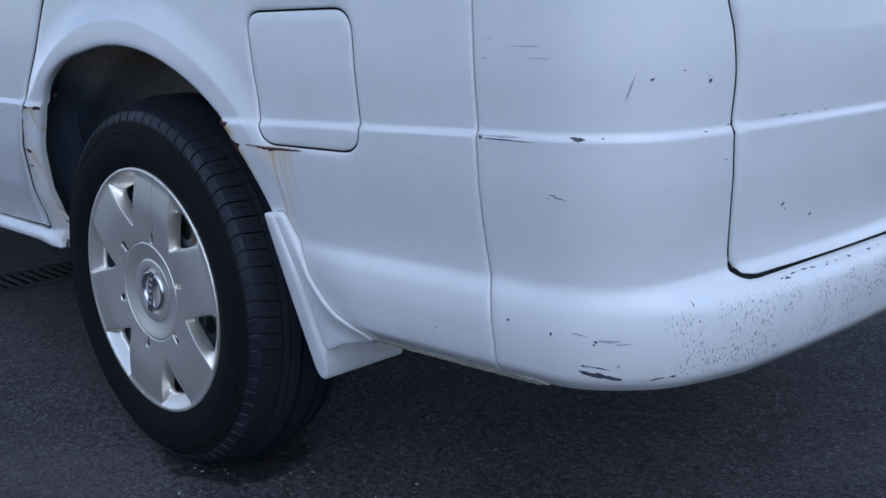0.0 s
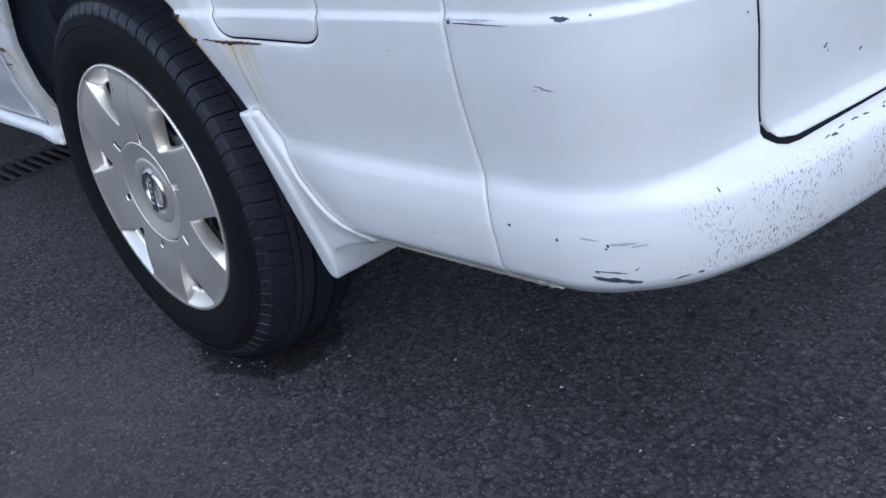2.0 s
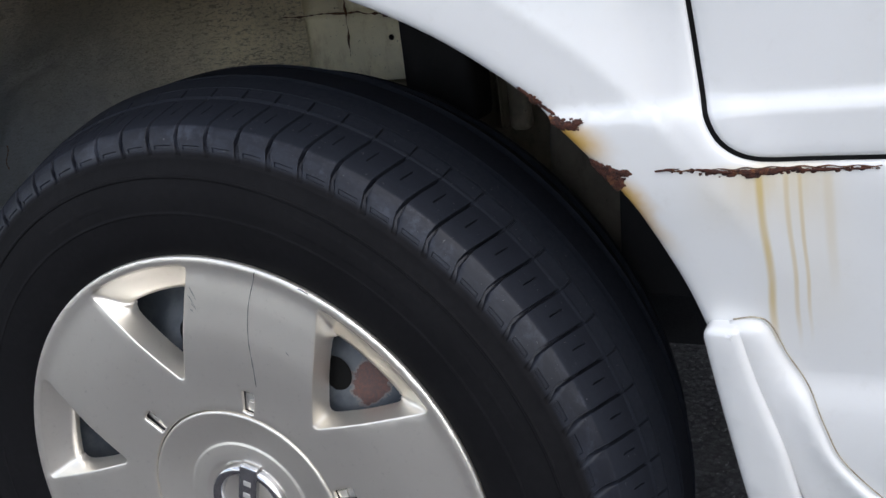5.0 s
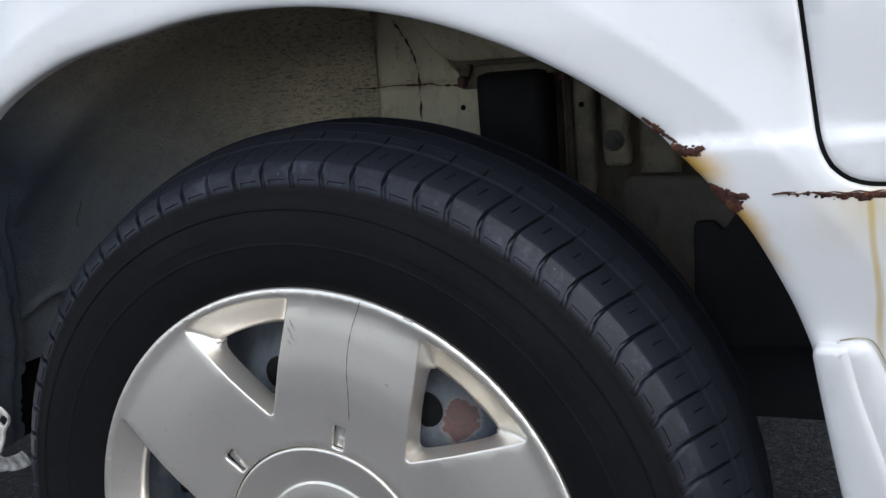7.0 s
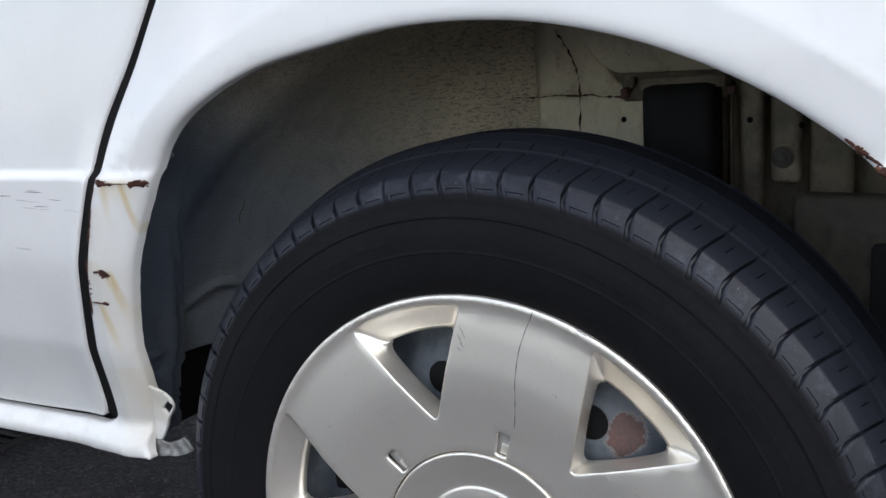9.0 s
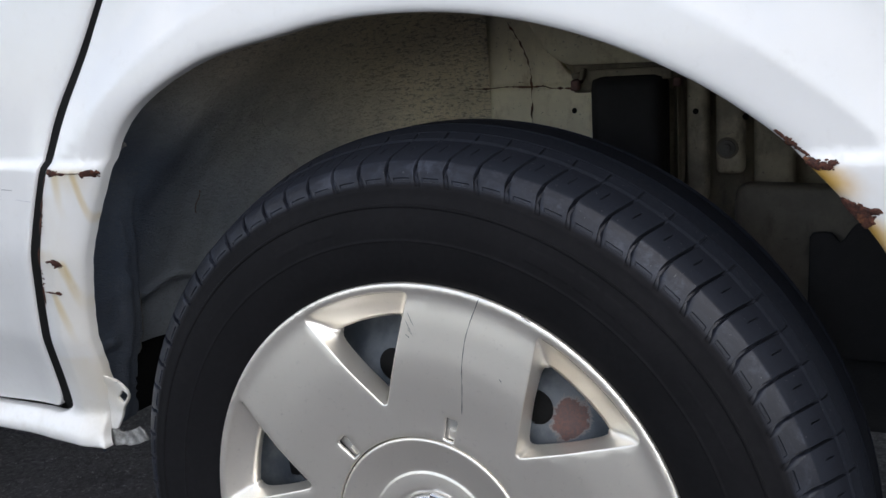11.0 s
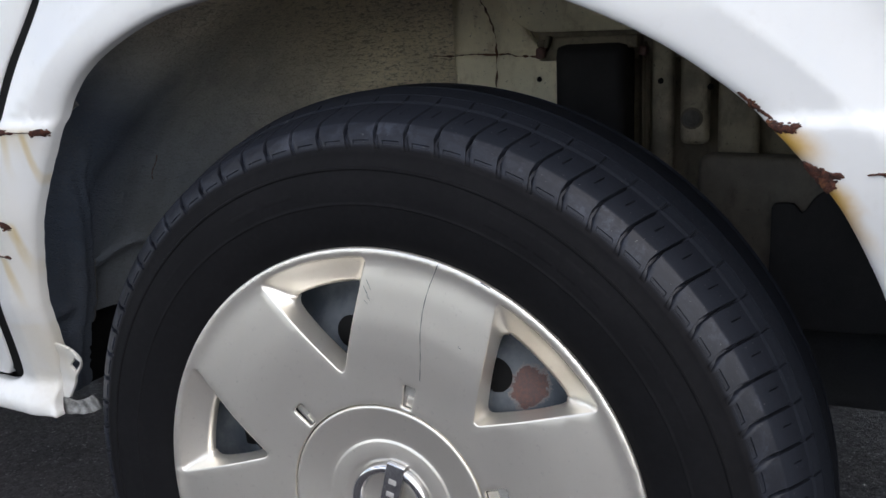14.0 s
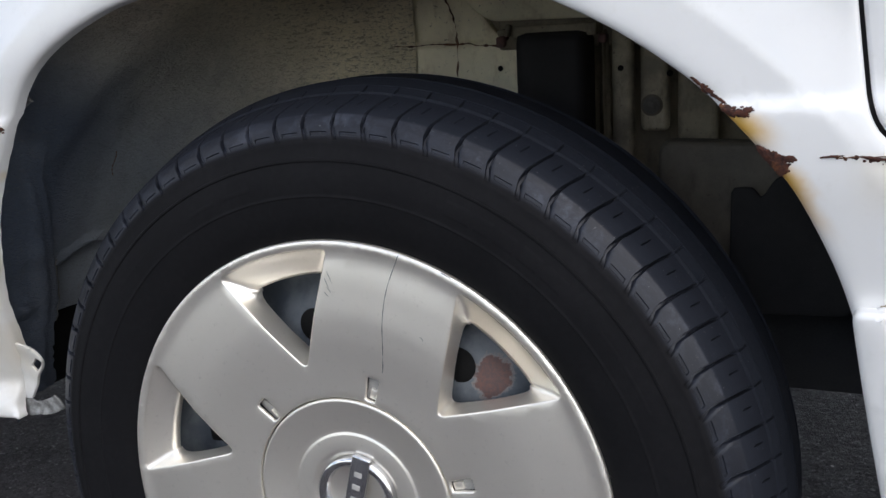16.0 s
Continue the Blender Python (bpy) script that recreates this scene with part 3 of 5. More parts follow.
def to_arch(s_, z_):
    """Distance from the arch edge."""
    d = np.full(np.shape(s_), 9.0)
    for u, v in even(ARCH, 0.002, False):
        d = np.minimum(d, np.hypot(s_ - u, z_ - v))
    return d


def quarter_skin(s_, z_, sunk=0.0):
    """The side skin, rolled over softly towards the wheel arch."""
    d = to_arch(s_, z_)
    fore = 1 - ease(-0.22, 0.05, s_)
    return skin(s_, z_, sunk + 0.0020 * np.clip(1 - d / 0.011, 0, 1) ** 2 + 0.0110 * fore * (1 - ease(0.60, 0.70, z_)) * np.clip(1 - d / 0.0235, 0, 1) ** 1.08)


rolls = np.vstack([ccw(ARCH) * 0 + ARCH + k * np.c_[-np.gradient(ARCH[:, 1]), np.gradient(ARCH[:, 0])] / np.hypot(*np.gradient(ARCH, axis=0).T)[:, None] for k in (-0.0065, -0.010, -0.0145, -0.019, -0.0225, -0.0245)])
flare_rows = [(r * math.cos(a), WHEEL_Z + r * math.sin(a)) for r in (0.4635, 0.4675, 0.4715, 0.476) for a in np.radians(np.arange(25, 130, 0.75))]
rolls = np.vstack([rolls, flare_rows])
sheet("quarter_panel", outer, [LID], quarter_skin, PAINT_SIDE, van, "white rear quarter panel with rust-eaten arch edge", 0.011, CREASE_ROWS, 0.0035, 0.0125, rolls)
# filler lid, set in its gap
sheet("filler_lid", inset(LID, 0.0025), [], lambda s, z, d: skin(s, z, d + 0.0006), PAINT, van, "square fuel filler lid with rounded corners", 0.011, CREASE_ROWS, 0.003, 0.014)
# rear bumper corner with its long back
GATE_EDGE = [(1.071, TOP), (1.083, 0.80), (1.0985, 0.74), (1.104, 0.69), (1.102, 0.638), (1.108, 0.57), (1.117, 0.51), (1.1235, 0.478)]
GATE_EDGE = smooth_line(GATE_EDGE, 8)
BACK_END = 2.45
gate_foot = [(1.1265, 0.463), (1.134, 0.4555), (1.146, 0.4515), (1.165, 0.4505), (1.40, 0.4505), (BACK_END, 0.4505)]
bumper = np.vstack([SEAM + [0.0009, 0], [(0.84, 0.335), (1.0, 0.337), (1.2, 0.333), (BACK_END, 0.331)], gate_foot[::-1], GATE_EDGE[::-1]])
sheet("rear_bumper", bumper, [], skin, PAINT_BUMPER, van, "white rear bumper corner scratched and chipped along its lower band", 0.012, CREASE_ROWS, 0.003, 0.03)
gate = np.vstack([GATE_EDGE + [0.006, 0], [(1.134, 0.470), (1.143, 0.4570), (1.165, 0.4536), (1.40, 0.4536), (BACK_END, 0.4536), (BACK_END, TOP)]])
sheet("tailgate", gate, [], skin, PAINT, van, "white tailgate with a waist crease", 0.014, CREASE_ROWS, 0.007, 0.03)
# sliding door and sill
door = np.vstack([GAP_FRONT, [(-0.56, 0.3585), (-0.75, 0.3585), (-1.55, 0.3585), (-1.55, TOP)]])
sheet("sliding_door", door, [], skin, PAINT, van, "white sliding door with dark scrape marks along its crease", 0.013, CREASE_ROWS, 0.003, 0.02)


sill = np.array([(-0.6845, 0.3535), (-1.0, 0.3535), (-1.55, 0.3535), (-1.55, 0.3250), (-1.0, 0.3258), (-0.6845, 0.3265)])
sheet("sill", sill, [], skin, PAINT, van, "white painted sill below the sliding door", 0.010, (), 0.003, 0.03)

# dark seals behind the gaps
def seal(name, line, width, depth, mat=None):
    t = np.gradient(line, axis=0)
    t /= np.hypot(*t.T)[:, None]
    side = np.c_[-t[:, 1], t[:, 0]] * width
    a, b = line - side, line + side
    verts = [*skin(a[:, 0], a[:, 1], depth), *skin(b[:, 0], b[:, 1], depth)]
    n = len(line)
    return finish(name, verts, [(i, i + 1, n + i + 1, n + i) for i in range(n - 1)], mat or GAP, van)


seal("door_seal", GAP_BACK[6:] + [-0.0076, 0], 0.0086, 0.0035)
seal("bumper_seal", SEAM, 0.004, 0.0045)
seal("gate_seal", GATE_EDGE + [0.004, 0], 0.010, 0.0045)
seal("gate_step", np.array([(1.125, 0.466), (1.138, 0.457), (1.16, 0.4525), (1.6, 0.4525), (BACK_END, 0.4525)]), 0.010, 0.006)
ring = even(LID, 0.004)
seal("lid_recess", np.vstack([ring, ring[:2]]), 0.0060, 0.0035)


# ---- closed remainder of the van, out of sight ----
def shell():
    """Upper sides, roof, nose and far side in one plain skin, so that shade and reflections are true."""
    ring_s = np.r_[np.arange(-3.2, 0.8, 0.1), np.arange(0.8, 1.2, 0.03), np.arange(1.2, BACK_END + 0.01, 0.1)]
    verts, faces = [], []
    levels = [(TOP - 0.004, 0.0), (1.15, 0.02), (1.4, 0.07), (1.6, 0.13), (1.72, 0.22), (1.78, 0.40)]
    ring = [(p[0], p[1]) for p in skin(ring_s, np.full(len(ring_s), TOP)) if p[1] < 1.64]
    ring += [(0.95, 1.68), (-3.2, 1.68), (-3.55, 1.3), (-3.6, 0.82), (-3.5, 0.3)]
    for z, tuck in levels:
        verts += [(-1.3 + (x + 1.3) * (1 - tuck / 2.3), 0.83 + (y - 0.83) * (1 - tuck / 0.86), z) for x, y in ring]
    n = len(ring)
    for k in range(len(levels) - 1):
        for i in range(n):
            j = (i + 1) % n
            faces.append((k * n + i, k * n + j, (k + 1) * n + j, (k + 1) * n + i))
    # gently domed roof
    verts.append((-1.3, 0.83, 1.80))
    top = (len(levels) - 1) * n
    faces += [(top + i, top + (i + 1) % n, len(verts) - 1) for i in range(n)]
    finish("upper_body", verts, faces, PAINT, van)
    low = []
    for z in (0.34, TOP):
        low += [(0.95, 1.66, z), (-3.2, 1.68, z), (-3.55, 1.3, z), (-3.6, 0.82, z), (-3.5, 0.3, z), (-3.2, 0.02, z), (-1.55, 0.0, z)]
    finish("far_body", low, [(i, i + 1, i + 8, i + 7) for i in range(6)], PAINT, van, smooth=False)


shell()
# added unseen boxes; the tail one hangs low to cut light below
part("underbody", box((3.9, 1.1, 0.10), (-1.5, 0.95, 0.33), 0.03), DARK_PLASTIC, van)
part("tail_floor_stand_in", box((0.45, 1.45, 0.05), (0.69, 0.86, 0.375), 0.02), DARK_PLASTIC, van)


# ---- wheel ----
def tyre_mesh():
    """Sidewall with a ridge, 75 shoulder blocks with a sunk bar and a short sipe each, narrow and wide grooves; flat where it stands."""
    prof = [(0.200, 0.022), (0.214, 0.006), (0.2225, 0.001), (0.228, -0.002), (0.236, -0.0045), (0.247, -0.0068), (0.2545, -0.0076), (0.2552, -0.0082), (0.2562, -0.0082), (0.2569, -0.0079), (0.258, -0.0080), (0.266, -0.0082), (0.274, -0.0076), (0.2815, -0.0062),
            (0.2823, -0.0070), (0.2838, -0.0068), (0.2845, -0.0054), (0.289, -0.0040), (0.2930, -0.0025), (0.2942, -0.0024), (0.2956, -0.0021), (0.2968, -0.0013)]
    smooth_n = len(prof)
    tread = [(0.2985, 0.0000), (0.3006, 0.0010), (0.3010, 0.0012), (0.3032, 0.0023), (0.3036, 0.0025), (0.3090, 0.0058), (0.3146, 0.0097), (0.3157, 0.0108), (0.3180, 0.0140), (0.3213, 0.0225), (0.3218, 0.0238), (0.3249, 0.0335), (0.3254, 0.0350), (0.3273, 0.0415), (0.3277, 0.0430)]
    groove = []
    for a, b in ((0.0442, 0.0458), (0.0560, 0.0582), (0.074, 0.0815), (0.113, 0.122), (0.152, 0.160)):
        r = 0.3279 + 0.0121 * (1 - min(1, abs(0.5 * (a + b) - 0.1) / 0.0585) ** 2)
        groove += [(r, a - 0.0004), (r - 0.007, a + 0.0004), (r - 0.007, b - 0.0004), (r, b + 0.0004)]
    far = [(0.327, 0.170), (0.318, 0.186), (0.303, 0.198), (0.28, 0.207), (0.25, 0.209), (0.22, 0.20), (0.200, 0.18)]
    line = prof + tread + groove + far
    # stations along one pitch: (place, side of the groove it follows, what is cut there)
    stations = [(-0.62, "groove", 1), (0.62, "groove", 1), (1.0, "groove", 0), (1.22, "groove", 0.1), (0.235, "", 0), (0.25, "", 2), (0.545, "", 2), (0.56, "", 3), (0.58, "", 3), (0.595, "", 2), (0.795, "", 2), (0.81, "", 0), (-1.22, "next", 0.1), (-1.0, "next", 0)]
    blocks, phase = 75, 1.6
    verts, faces, k = [], [], len(line)
    for i in range(blocks):
        for place, side, cut in stations:
            for m, (r, y) in enumerate(line):
                j = m - smooth_n
                t = min(1.0, max(0.0, y / 0.043))
                half = 0.042 + 0.052 * max(0.0, 1 - t / 0.34) ** 1.3
                pos = half * place if side == "groove" else (1 + half * place if side == "next" else place)
                ang = 2 * math.pi * (i + pos) / blocks + radians(phase)
                if j >= 0:
                    ang += 0.016 * min(1.0, y / 0.006) - 0.020 * min(1.0, max(0.0, y - 0.012) / 0.035)
                if 0 <= j < len(tread):
                    if cut == 1:
                        deep = 0.0062 * min(1.0, 0.10 + 5 * t)
                        r -= deep
                        y += 0.0012 * max(0, 1 - 3.5 * t)
                    elif cut == 0 and side:
                        r -= 0.0006
                    if j in (2, 3) and cut in (2, 3):
                        r -= 0.0004
                        y += 0.0008
                    if cut == 3 and 10 <= j <= 11:
                        r -= 0.0030
                if cut == 1 and j in (len(tread) + 3, len(tread) + 4):
                    r -= 0.0022
                verts.append((r * math.cos(ang), y, max(r * math.sin(ang), -WHEEL_Z + 0.0005)))
    n = blocks * len(stations)
    for i in range(n):
        j = (i + 1) % n
        for m in range(k - 1):
            faces.append((i * k + m, j * k + m, j * k + m + 1, i * k + m + 1))
    return verts, faces


COVER_R, TIP, HOLE_PHASE = 0.2205, 0.1165, 106.0


def cover_depth(r):
    """How far the wheel cover's face stands outwards of the wheel plane."""
    return np.interp(r, [0, 0.0905, 0.097, 0.104, 0.111, 0.118, 0.126, 0.14, 0.16, 0.19, 0.206, 0.213, 0.2175, 0.2205], [-0.0020, -0.0020, -0.0018, -0.0014, -0.0008, -0.0002, 0.0006, 0.002, 0.003, 0.0015, 0.0, 0.0005, 0.003, 0.001])


def cover_lift(u, v, sunk=0.0):
    u, v = np.asarray(u, float), np.asarray(v, float)
    return np.stack([u, -cover_depth(np.hypot(u, v)) + sunk, v], -1)


def window_line(tip, left, right, bulge, corner, tip_corner):
    """A three-cornered opening: its tip towards the hub, its base along the rim."""
    a, b, c = (np.array((r * math.cos(t), r * math.sin(t))) for r, t in ((tip, 0.0), (right[0], -right[1]), (left[0], left[1])))
    base = [(left[0] * math.cos(t), left[0] * math.sin(t)) for t in np.linspace(-right[1], left[1], 7)[1:-1]]
    pts = [a, a + (b - a) * 0.55 + bulge * np.array((0, -1)), b, *map(np.array, base), c, a + (c - a) * 0.55 + bulge * np.array((0, 1))]
    radii = [tip_corner, 0.02, corner, 0.008, 0.008, 0.008, 0.008, 0.008, corner, 0.02]
    return rounded(pts, radii, 5)


def turned(poly, deg):
    c, s = math.cos(radians(deg)), math.sin(radians(deg))
    return np.c_[poly[:, 0] * c - poly[:, 1] * s, poly[:, 0] * s + poly[:, 1] * c]


def wheel_cover(parent):
    face = window_line(TIP, (0.2125, radians(14.6)), (0.2125, radians(14.6)), 0.0, 0.005, 0.006)
    hole = window_line(0.1205, (0.1905, radians(11.7)), (0.1905, radians(11.7)), 0.0035, 0.014, 0.009)
    face, hole = even(ccw(face), 0.0022), even(ccw(hole), 0.0008)
    n = len(face)
    # each point of the outer line meets the inner line in its own direction
    mid = np.array((0.168, 0.0))
    to = np.arctan2(*(hole - mid).T[::-1])
    order = np.argsort(to)
    far = np.hypot(*(hole - mid).T)[order]
    want = np.arctan2(*(face - mid).T[::-1])
    reach = np.interp(want, to[order], far, period=2 * math.pi)
    hole = mid + reach[:, None] * np.c_[np.cos(want), np.sin(want)]
    ring = COVER_R * np.c_[np.cos(np.linspace(0, 2 * np.pi, 240, endpoint=False)), np.sin(np.linspace(0, 2 * np.pi, 240, endpoint=False))]
    hub = 0.0897 * np.c_[np.cos(np.linspace(0, 2 * np.pi, 120, endpoint=False)), np.sin(np.linspace(0, 2 * np.pi, 120, endpoint=False))]
    holes = [turned(face, HOLE_PHASE - 60 * k) for k in range(6)]
    slots = [turned(np.array([(0.0925, -0.0042), (0.1125, -0.0056), (0.1125, 0.0056), (0.0925, 0.0042)]), HOLE_PHASE - 30 - 60 * k) for k in range(6)]
    cover = sheet("wheel_cover", ring, holes + slots + [hub], cover_lift, SILVER, parent, "silver plastic wheel cover with six windows and a hairline crack", 0.0075, (), 0.0014, 0.0030, np.array([(r * math.cos(a), r * math.sin(a)) for r in (0.097, 0.104, 0.111, 0.118, 0.126, 0.14, 0.206, 0.2105, 0.2145, 0.2168) for a in np.linspace(0, 2 * math.pi, int(r * 1000), endpoint=False)]))
    # sloped window walls
    for k in range(6):
        f, h = turned(face, HOLE_PHASE - 60 * k), turned(hole, HOLE_PHASE - 60 * k)
        verts, faces = [], []
        rows = 7
        for m in range(rows):
            w = m / (rows - 1)
            p = f + (h - f) * w
            y = -cover_depth(np.hypot(*f.T)) * (1 - w) + 0.0006 + 0.014 * w ** 0.8
            verts += list(np.c_[p[:, 0], y, p[:, 1]])
        p = f + (h - f) * 1.0
        verts += list(np.c_[p[:, 0], np.full(n, 0.022), p[:, 1]])
        for m in range(rows):
            faces += [(m * n + i, m * n + (i + 1) % n, (m + 1) * n + (i + 1) % n, (m + 1) * n + i) for i in range(n)]
        finish("window_wall", verts, faces, SILVER, parent)
    # slot floors, in a darker silver that holds the slot's shadow
    for k in range(6):
        bm = box((0.022, 0.002, 0.0125), (0.1025, 0.0085, 0), 0.0004)
        bmesh.ops.transform(bm, matrix=Matrix.Rotation(radians(-(HOLE_PHASE - 30 - 60 * k)), 4, "Y"), verts=bm.verts)
        part("slot_floor", bm, SLOT, parent)
        bm = box((0.0085, 0.004, 0.0062), (0.0975, 0.0075, -0.0012), 0.0004)
        bmesh.ops.transform(bm, matrix=Matrix.Rotation(radians(-(HOLE_PHASE - 30 - 60 * k)), 4, "Y"), verts=bm.verts)
        part("slot_clip", bm, SILVER, parent)
    prof = [(0.0905, 0.012), (0.0886, 0.0052), (0.0883, 0.0030), (0.0876, 0.0022), (0.0862, 0.0020), (0.085, 0.0022), (0.078, 0.0042), (0.070, 0.0062), (0.0610, 0.0082), (0.0574, 0.0089), (0.0570, 0.0088), (0.0555, 0.0080), (0.0545, 0.0078), (0.0430, 0.0078), (0.0395, 0.0082), (0.0370, 0.0120), (0.0, 0.0120)]
    v, f = lathe(prof, 96)
    finish("centre_cap", v, f, SILVER, parent, "round silver centre cap")
    v, f = lathe([(0.0870, 0.0085), (0.0915, 0.0085)], 96)
    finish("cap_gap", v, f, GAP, parent)
    prof = [(0.0362, 0.0125), (0.0357, 0.0070), (0.0340, 0.0050), (0.0312, 0.0046), (0.0285, 0.0059), (0.0272, 0.0125)]
    v, f = lathe(prof, 64)
    finish("badge_ring", v, f, CHROME, parent, "plain chrome ring badge")
    bm = box((0.079, 0.006, 0.0165), (0, 0.0060, 0), 0.0014, (0, 0, 0))
    bmesh.ops.transform(bm, matrix=Matrix.Rotation(radians(-76), 4, "Y"), verts=bm.verts)
    badge = part("badge_bar", bm, CHROME, parent, "plain chrome bar across the badge")
    for k in range(5):
        bm = box((0.0046, 0.0006, 0.0070), (-0.0235 + 0.0118 * k, 0.0029, 0), 0.0002)
        bmesh.ops.transform(bm, matrix=Matrix.Rotation(radians(-76), 4, "Y"), verts=bm.verts)
        part("badge_mark", bm, SLOT, badge)
    # hairline crack from the rim to the spoke's middle
    ang = np.radians(smooth_line([(74.6, 0.2185), (75.6, 0.20), (75.9, 0.18), (75.2, 0.16), (73.6, 0.14), (72.2, 0.1215)], 5))
    line = [(r * math.cos(a), -cover_depth(r) - 0.0001, r * math.sin(a)) for a, r in zip(ang[:, 0], np.degrees(ang[:, 1]))]
    tube("crack", line, [0.00022 + 0.0001 * math.sin(i * 1.7) for i in range(len(line))], CRACK, parent, "dark hairline crack")
    marks = [((91.6, 0.196), (90.2, 0.186)), ((92.3, 0.190), (91.0, 0.181)), ((91.8, 0.183), (90.6, 0.178)), ((92.6, 0.179), (91.4, 0.175)), ((64.2, 0.1655), (62.8, 0.1640)), ((65.2, 0.2197), (63.0, 0.2196))]
    for (a0, r0), (a1, r1) in marks:
        line = [(r * math.cos(radians(a)), -cover_depth(r) - 0.0001, r * math.sin(radians(a))) for a, r in zip(np.linspace(a0, a1, 5), np.linspace(r0, r1, 5))]
        tube("scratch", line, [0.00005, 0.00014, 0.00018, 0.00012, 0.00004] if r0 < 0.21 else [0.0003] * 5, CRACK, parent)


def rim_mesh():
    prof = [(0.212, 0.008), (0.205, 0.016), (0.200, 0.036), (0.196, 0.050), (0.178, 0.052), (0.165, 0.044), (0.150, 0.036), (0.125, 0.031), (0.11, 0.036), (0.0, 0.040)]
    return lathe(prof, 96)


v, f = rim_mesh()
wheel = finish("wheel", v, f, STEEL, van, "dark steel rim with rust spots behind the cover")
v, f = tyre_mesh()
tyre = finish("tyre", v, f, TYRE, wheel, "worn dusty black tyre")
tyre.data.set_sharp_from_angle(angle=radians(32))


def moulded_bar(a0, a1, r0, r1):
    """A low raised bar on the sidewall."""
    verts, n = [], 8
    wall = lambda r: float(np.interp(r, [0.247, 0.258, 0.266, 0.274, 0.2815], [-0.0068, -0.0080, -0.0082, -0.0076, -0.0062]))
    for a in np.radians(np.linspace(a0, a1, n)):
        for r, up in ((r0, -0.0003), (r0 + 0.0012, 0.00012), (r1 - 0.0012, 0.00012), (r1, -0.0003)):
            verts.append((r * math.cos(a), wall(r) - up, r * math.sin(a)))
    faces = [(4 * i + k, 4 * i + k + 1, 4 * i + k + 5, 4 * i + k + 4) for i in range(n - 1) for k in range(3)]
    finish("moulded_bar", verts, faces, TYRE, tyre, "worn unreadable moulding on the sidewall")


for a0, a1, r0, r1 in ((68, 63.5, 0.262, 0.276), (62.5, 60, 0.262, 0.276), (59, 55.5, 0.262, 0.276), (54.5, 51, 0.262, 0.276), (50, 46, 0.262, 0.276), (38, 33, 0.266, 0.271), (32, 24, 0.266, 0.271), (118, 112, 0.264, 0.270), (110, 104, 0.264, 0.270), (142, 131, 0.266, 0.271)):
    moulded_bar(a0, a1, r0, r1)
wheel_cover(wheel)
for deg, out in ((53, 0.144), (30, 0.150), (106.5, 0.144), (168, 0.144), (228, 0.144), (290, 0.144), (-17, 0.144)):
    a = radians(deg)
    v, f = lathe([(0.0, 0.0325), (0.0140, 0.0325), (0.0150, 0.0335)], 24)
    finish("rim_hole", [(x + out * math.cos(a), y, z + out * math.sin(a)) for x, y, z in v], f, GAP, wheel)
part("rim_hole", box((0.016, 0.014, 0.044), (-0.1630, 0.0470, 0.0360), 0.004, (0, -4, 0)), GAP, wheel, "dark gap beside the rim well")
wheel.location = (0, 0, WHEEL_Z)
for x, y, turn in ((-2.75, 0.0, 0), (0.0, 1.66, 180), (-2.75, 1.66, 180)):
    again = copy_thing(wheel, pose(x, y, WHEEL_Z, 0, 0, turn))
    again.parent = van


# ---- wheel well ----
def well(name, a0, a1, prof, mat, label, bumps):
    """A turned shell with uneven hammered metal."""
    n = int(abs(a1 - a0)) * 2
    verts, faces, m = [], [], len(prof)
    for i, deg in enumerate(np.linspace(a0, a1, n)):
        for j, (r, y) in enumerate(prof):
            x, z = r * math.cos(radians(deg)), r * math.sin(radians(deg))
            w = 1 + bumps * noise.noise((x * 9, y * 9, z * 9)) + 0.4 * bumps * noise.noise((x * 30, y * 30, z * 30))
            verts.append((x * w, y + 0.3 * bumps * noise.noise((x * 14, z * 14, 3.1)), z * w + WHEEL_Z))
    for i in range(n - 1):
        for j in range(m - 1):
            faces.append((i * m + j, (i + 1) * m + j, (i + 1) * m + j + 1, i * m + j + 1))
    return finish(name, verts, faces, mat, van, label)


front_prof = np.array([(0.437, 0.014), (0.448, 0.03), (0.452, 0.07), (0.451, 0.12), (0.447, 0.17), (0.438, 0.215), (0.422, 0.252), (0.398, 0.278), (0.365, 0.294), (0.32, 0.302), (0.25, 0.306), (0.1, 0.308)])
flat_prof = np.array([(0.437, 0.014), (0.450, 0.03), (0.456, 0.10), (0.456, 0.18), (0.455, 0.23), (0.452, 0.26), (0.446, 0.29), (0.436, 0.301), (0.40, 0.304), (0.33, 0.304), (0.25, 0.305), (0.1, 0.306)])
ARCH_ANGLE = np.degrees(np.arctan2(ARCH[:, 1] - WHEEL_Z, ARCH[:, 0]))
ARCH_REACH = np.hypot(ARCH[:, 0], ARCH[:, 1] - WHEEL_Z)
ARCH_DEEP = skin(ARCH[:, 0], ARCH[:, 1], 0.0155)[:, 1]


def lap(deg):
    """Where the outer liner panel ends and overlaps the inner one, with a torn lower edge."""
    return np.interp(deg, [136, 146, 157, 166, 171, 178], [0.07, 0.089, 0.123, 0.136, 0.129, 0.127]) + 0.004 * ease(156, 162, deg) * noise.noise((deg * 1.1, 0.3, 7.7)) + 0.0015 * ease(160, 164, deg) * noise.noise((deg * 4.3, 1.3, 2.7))


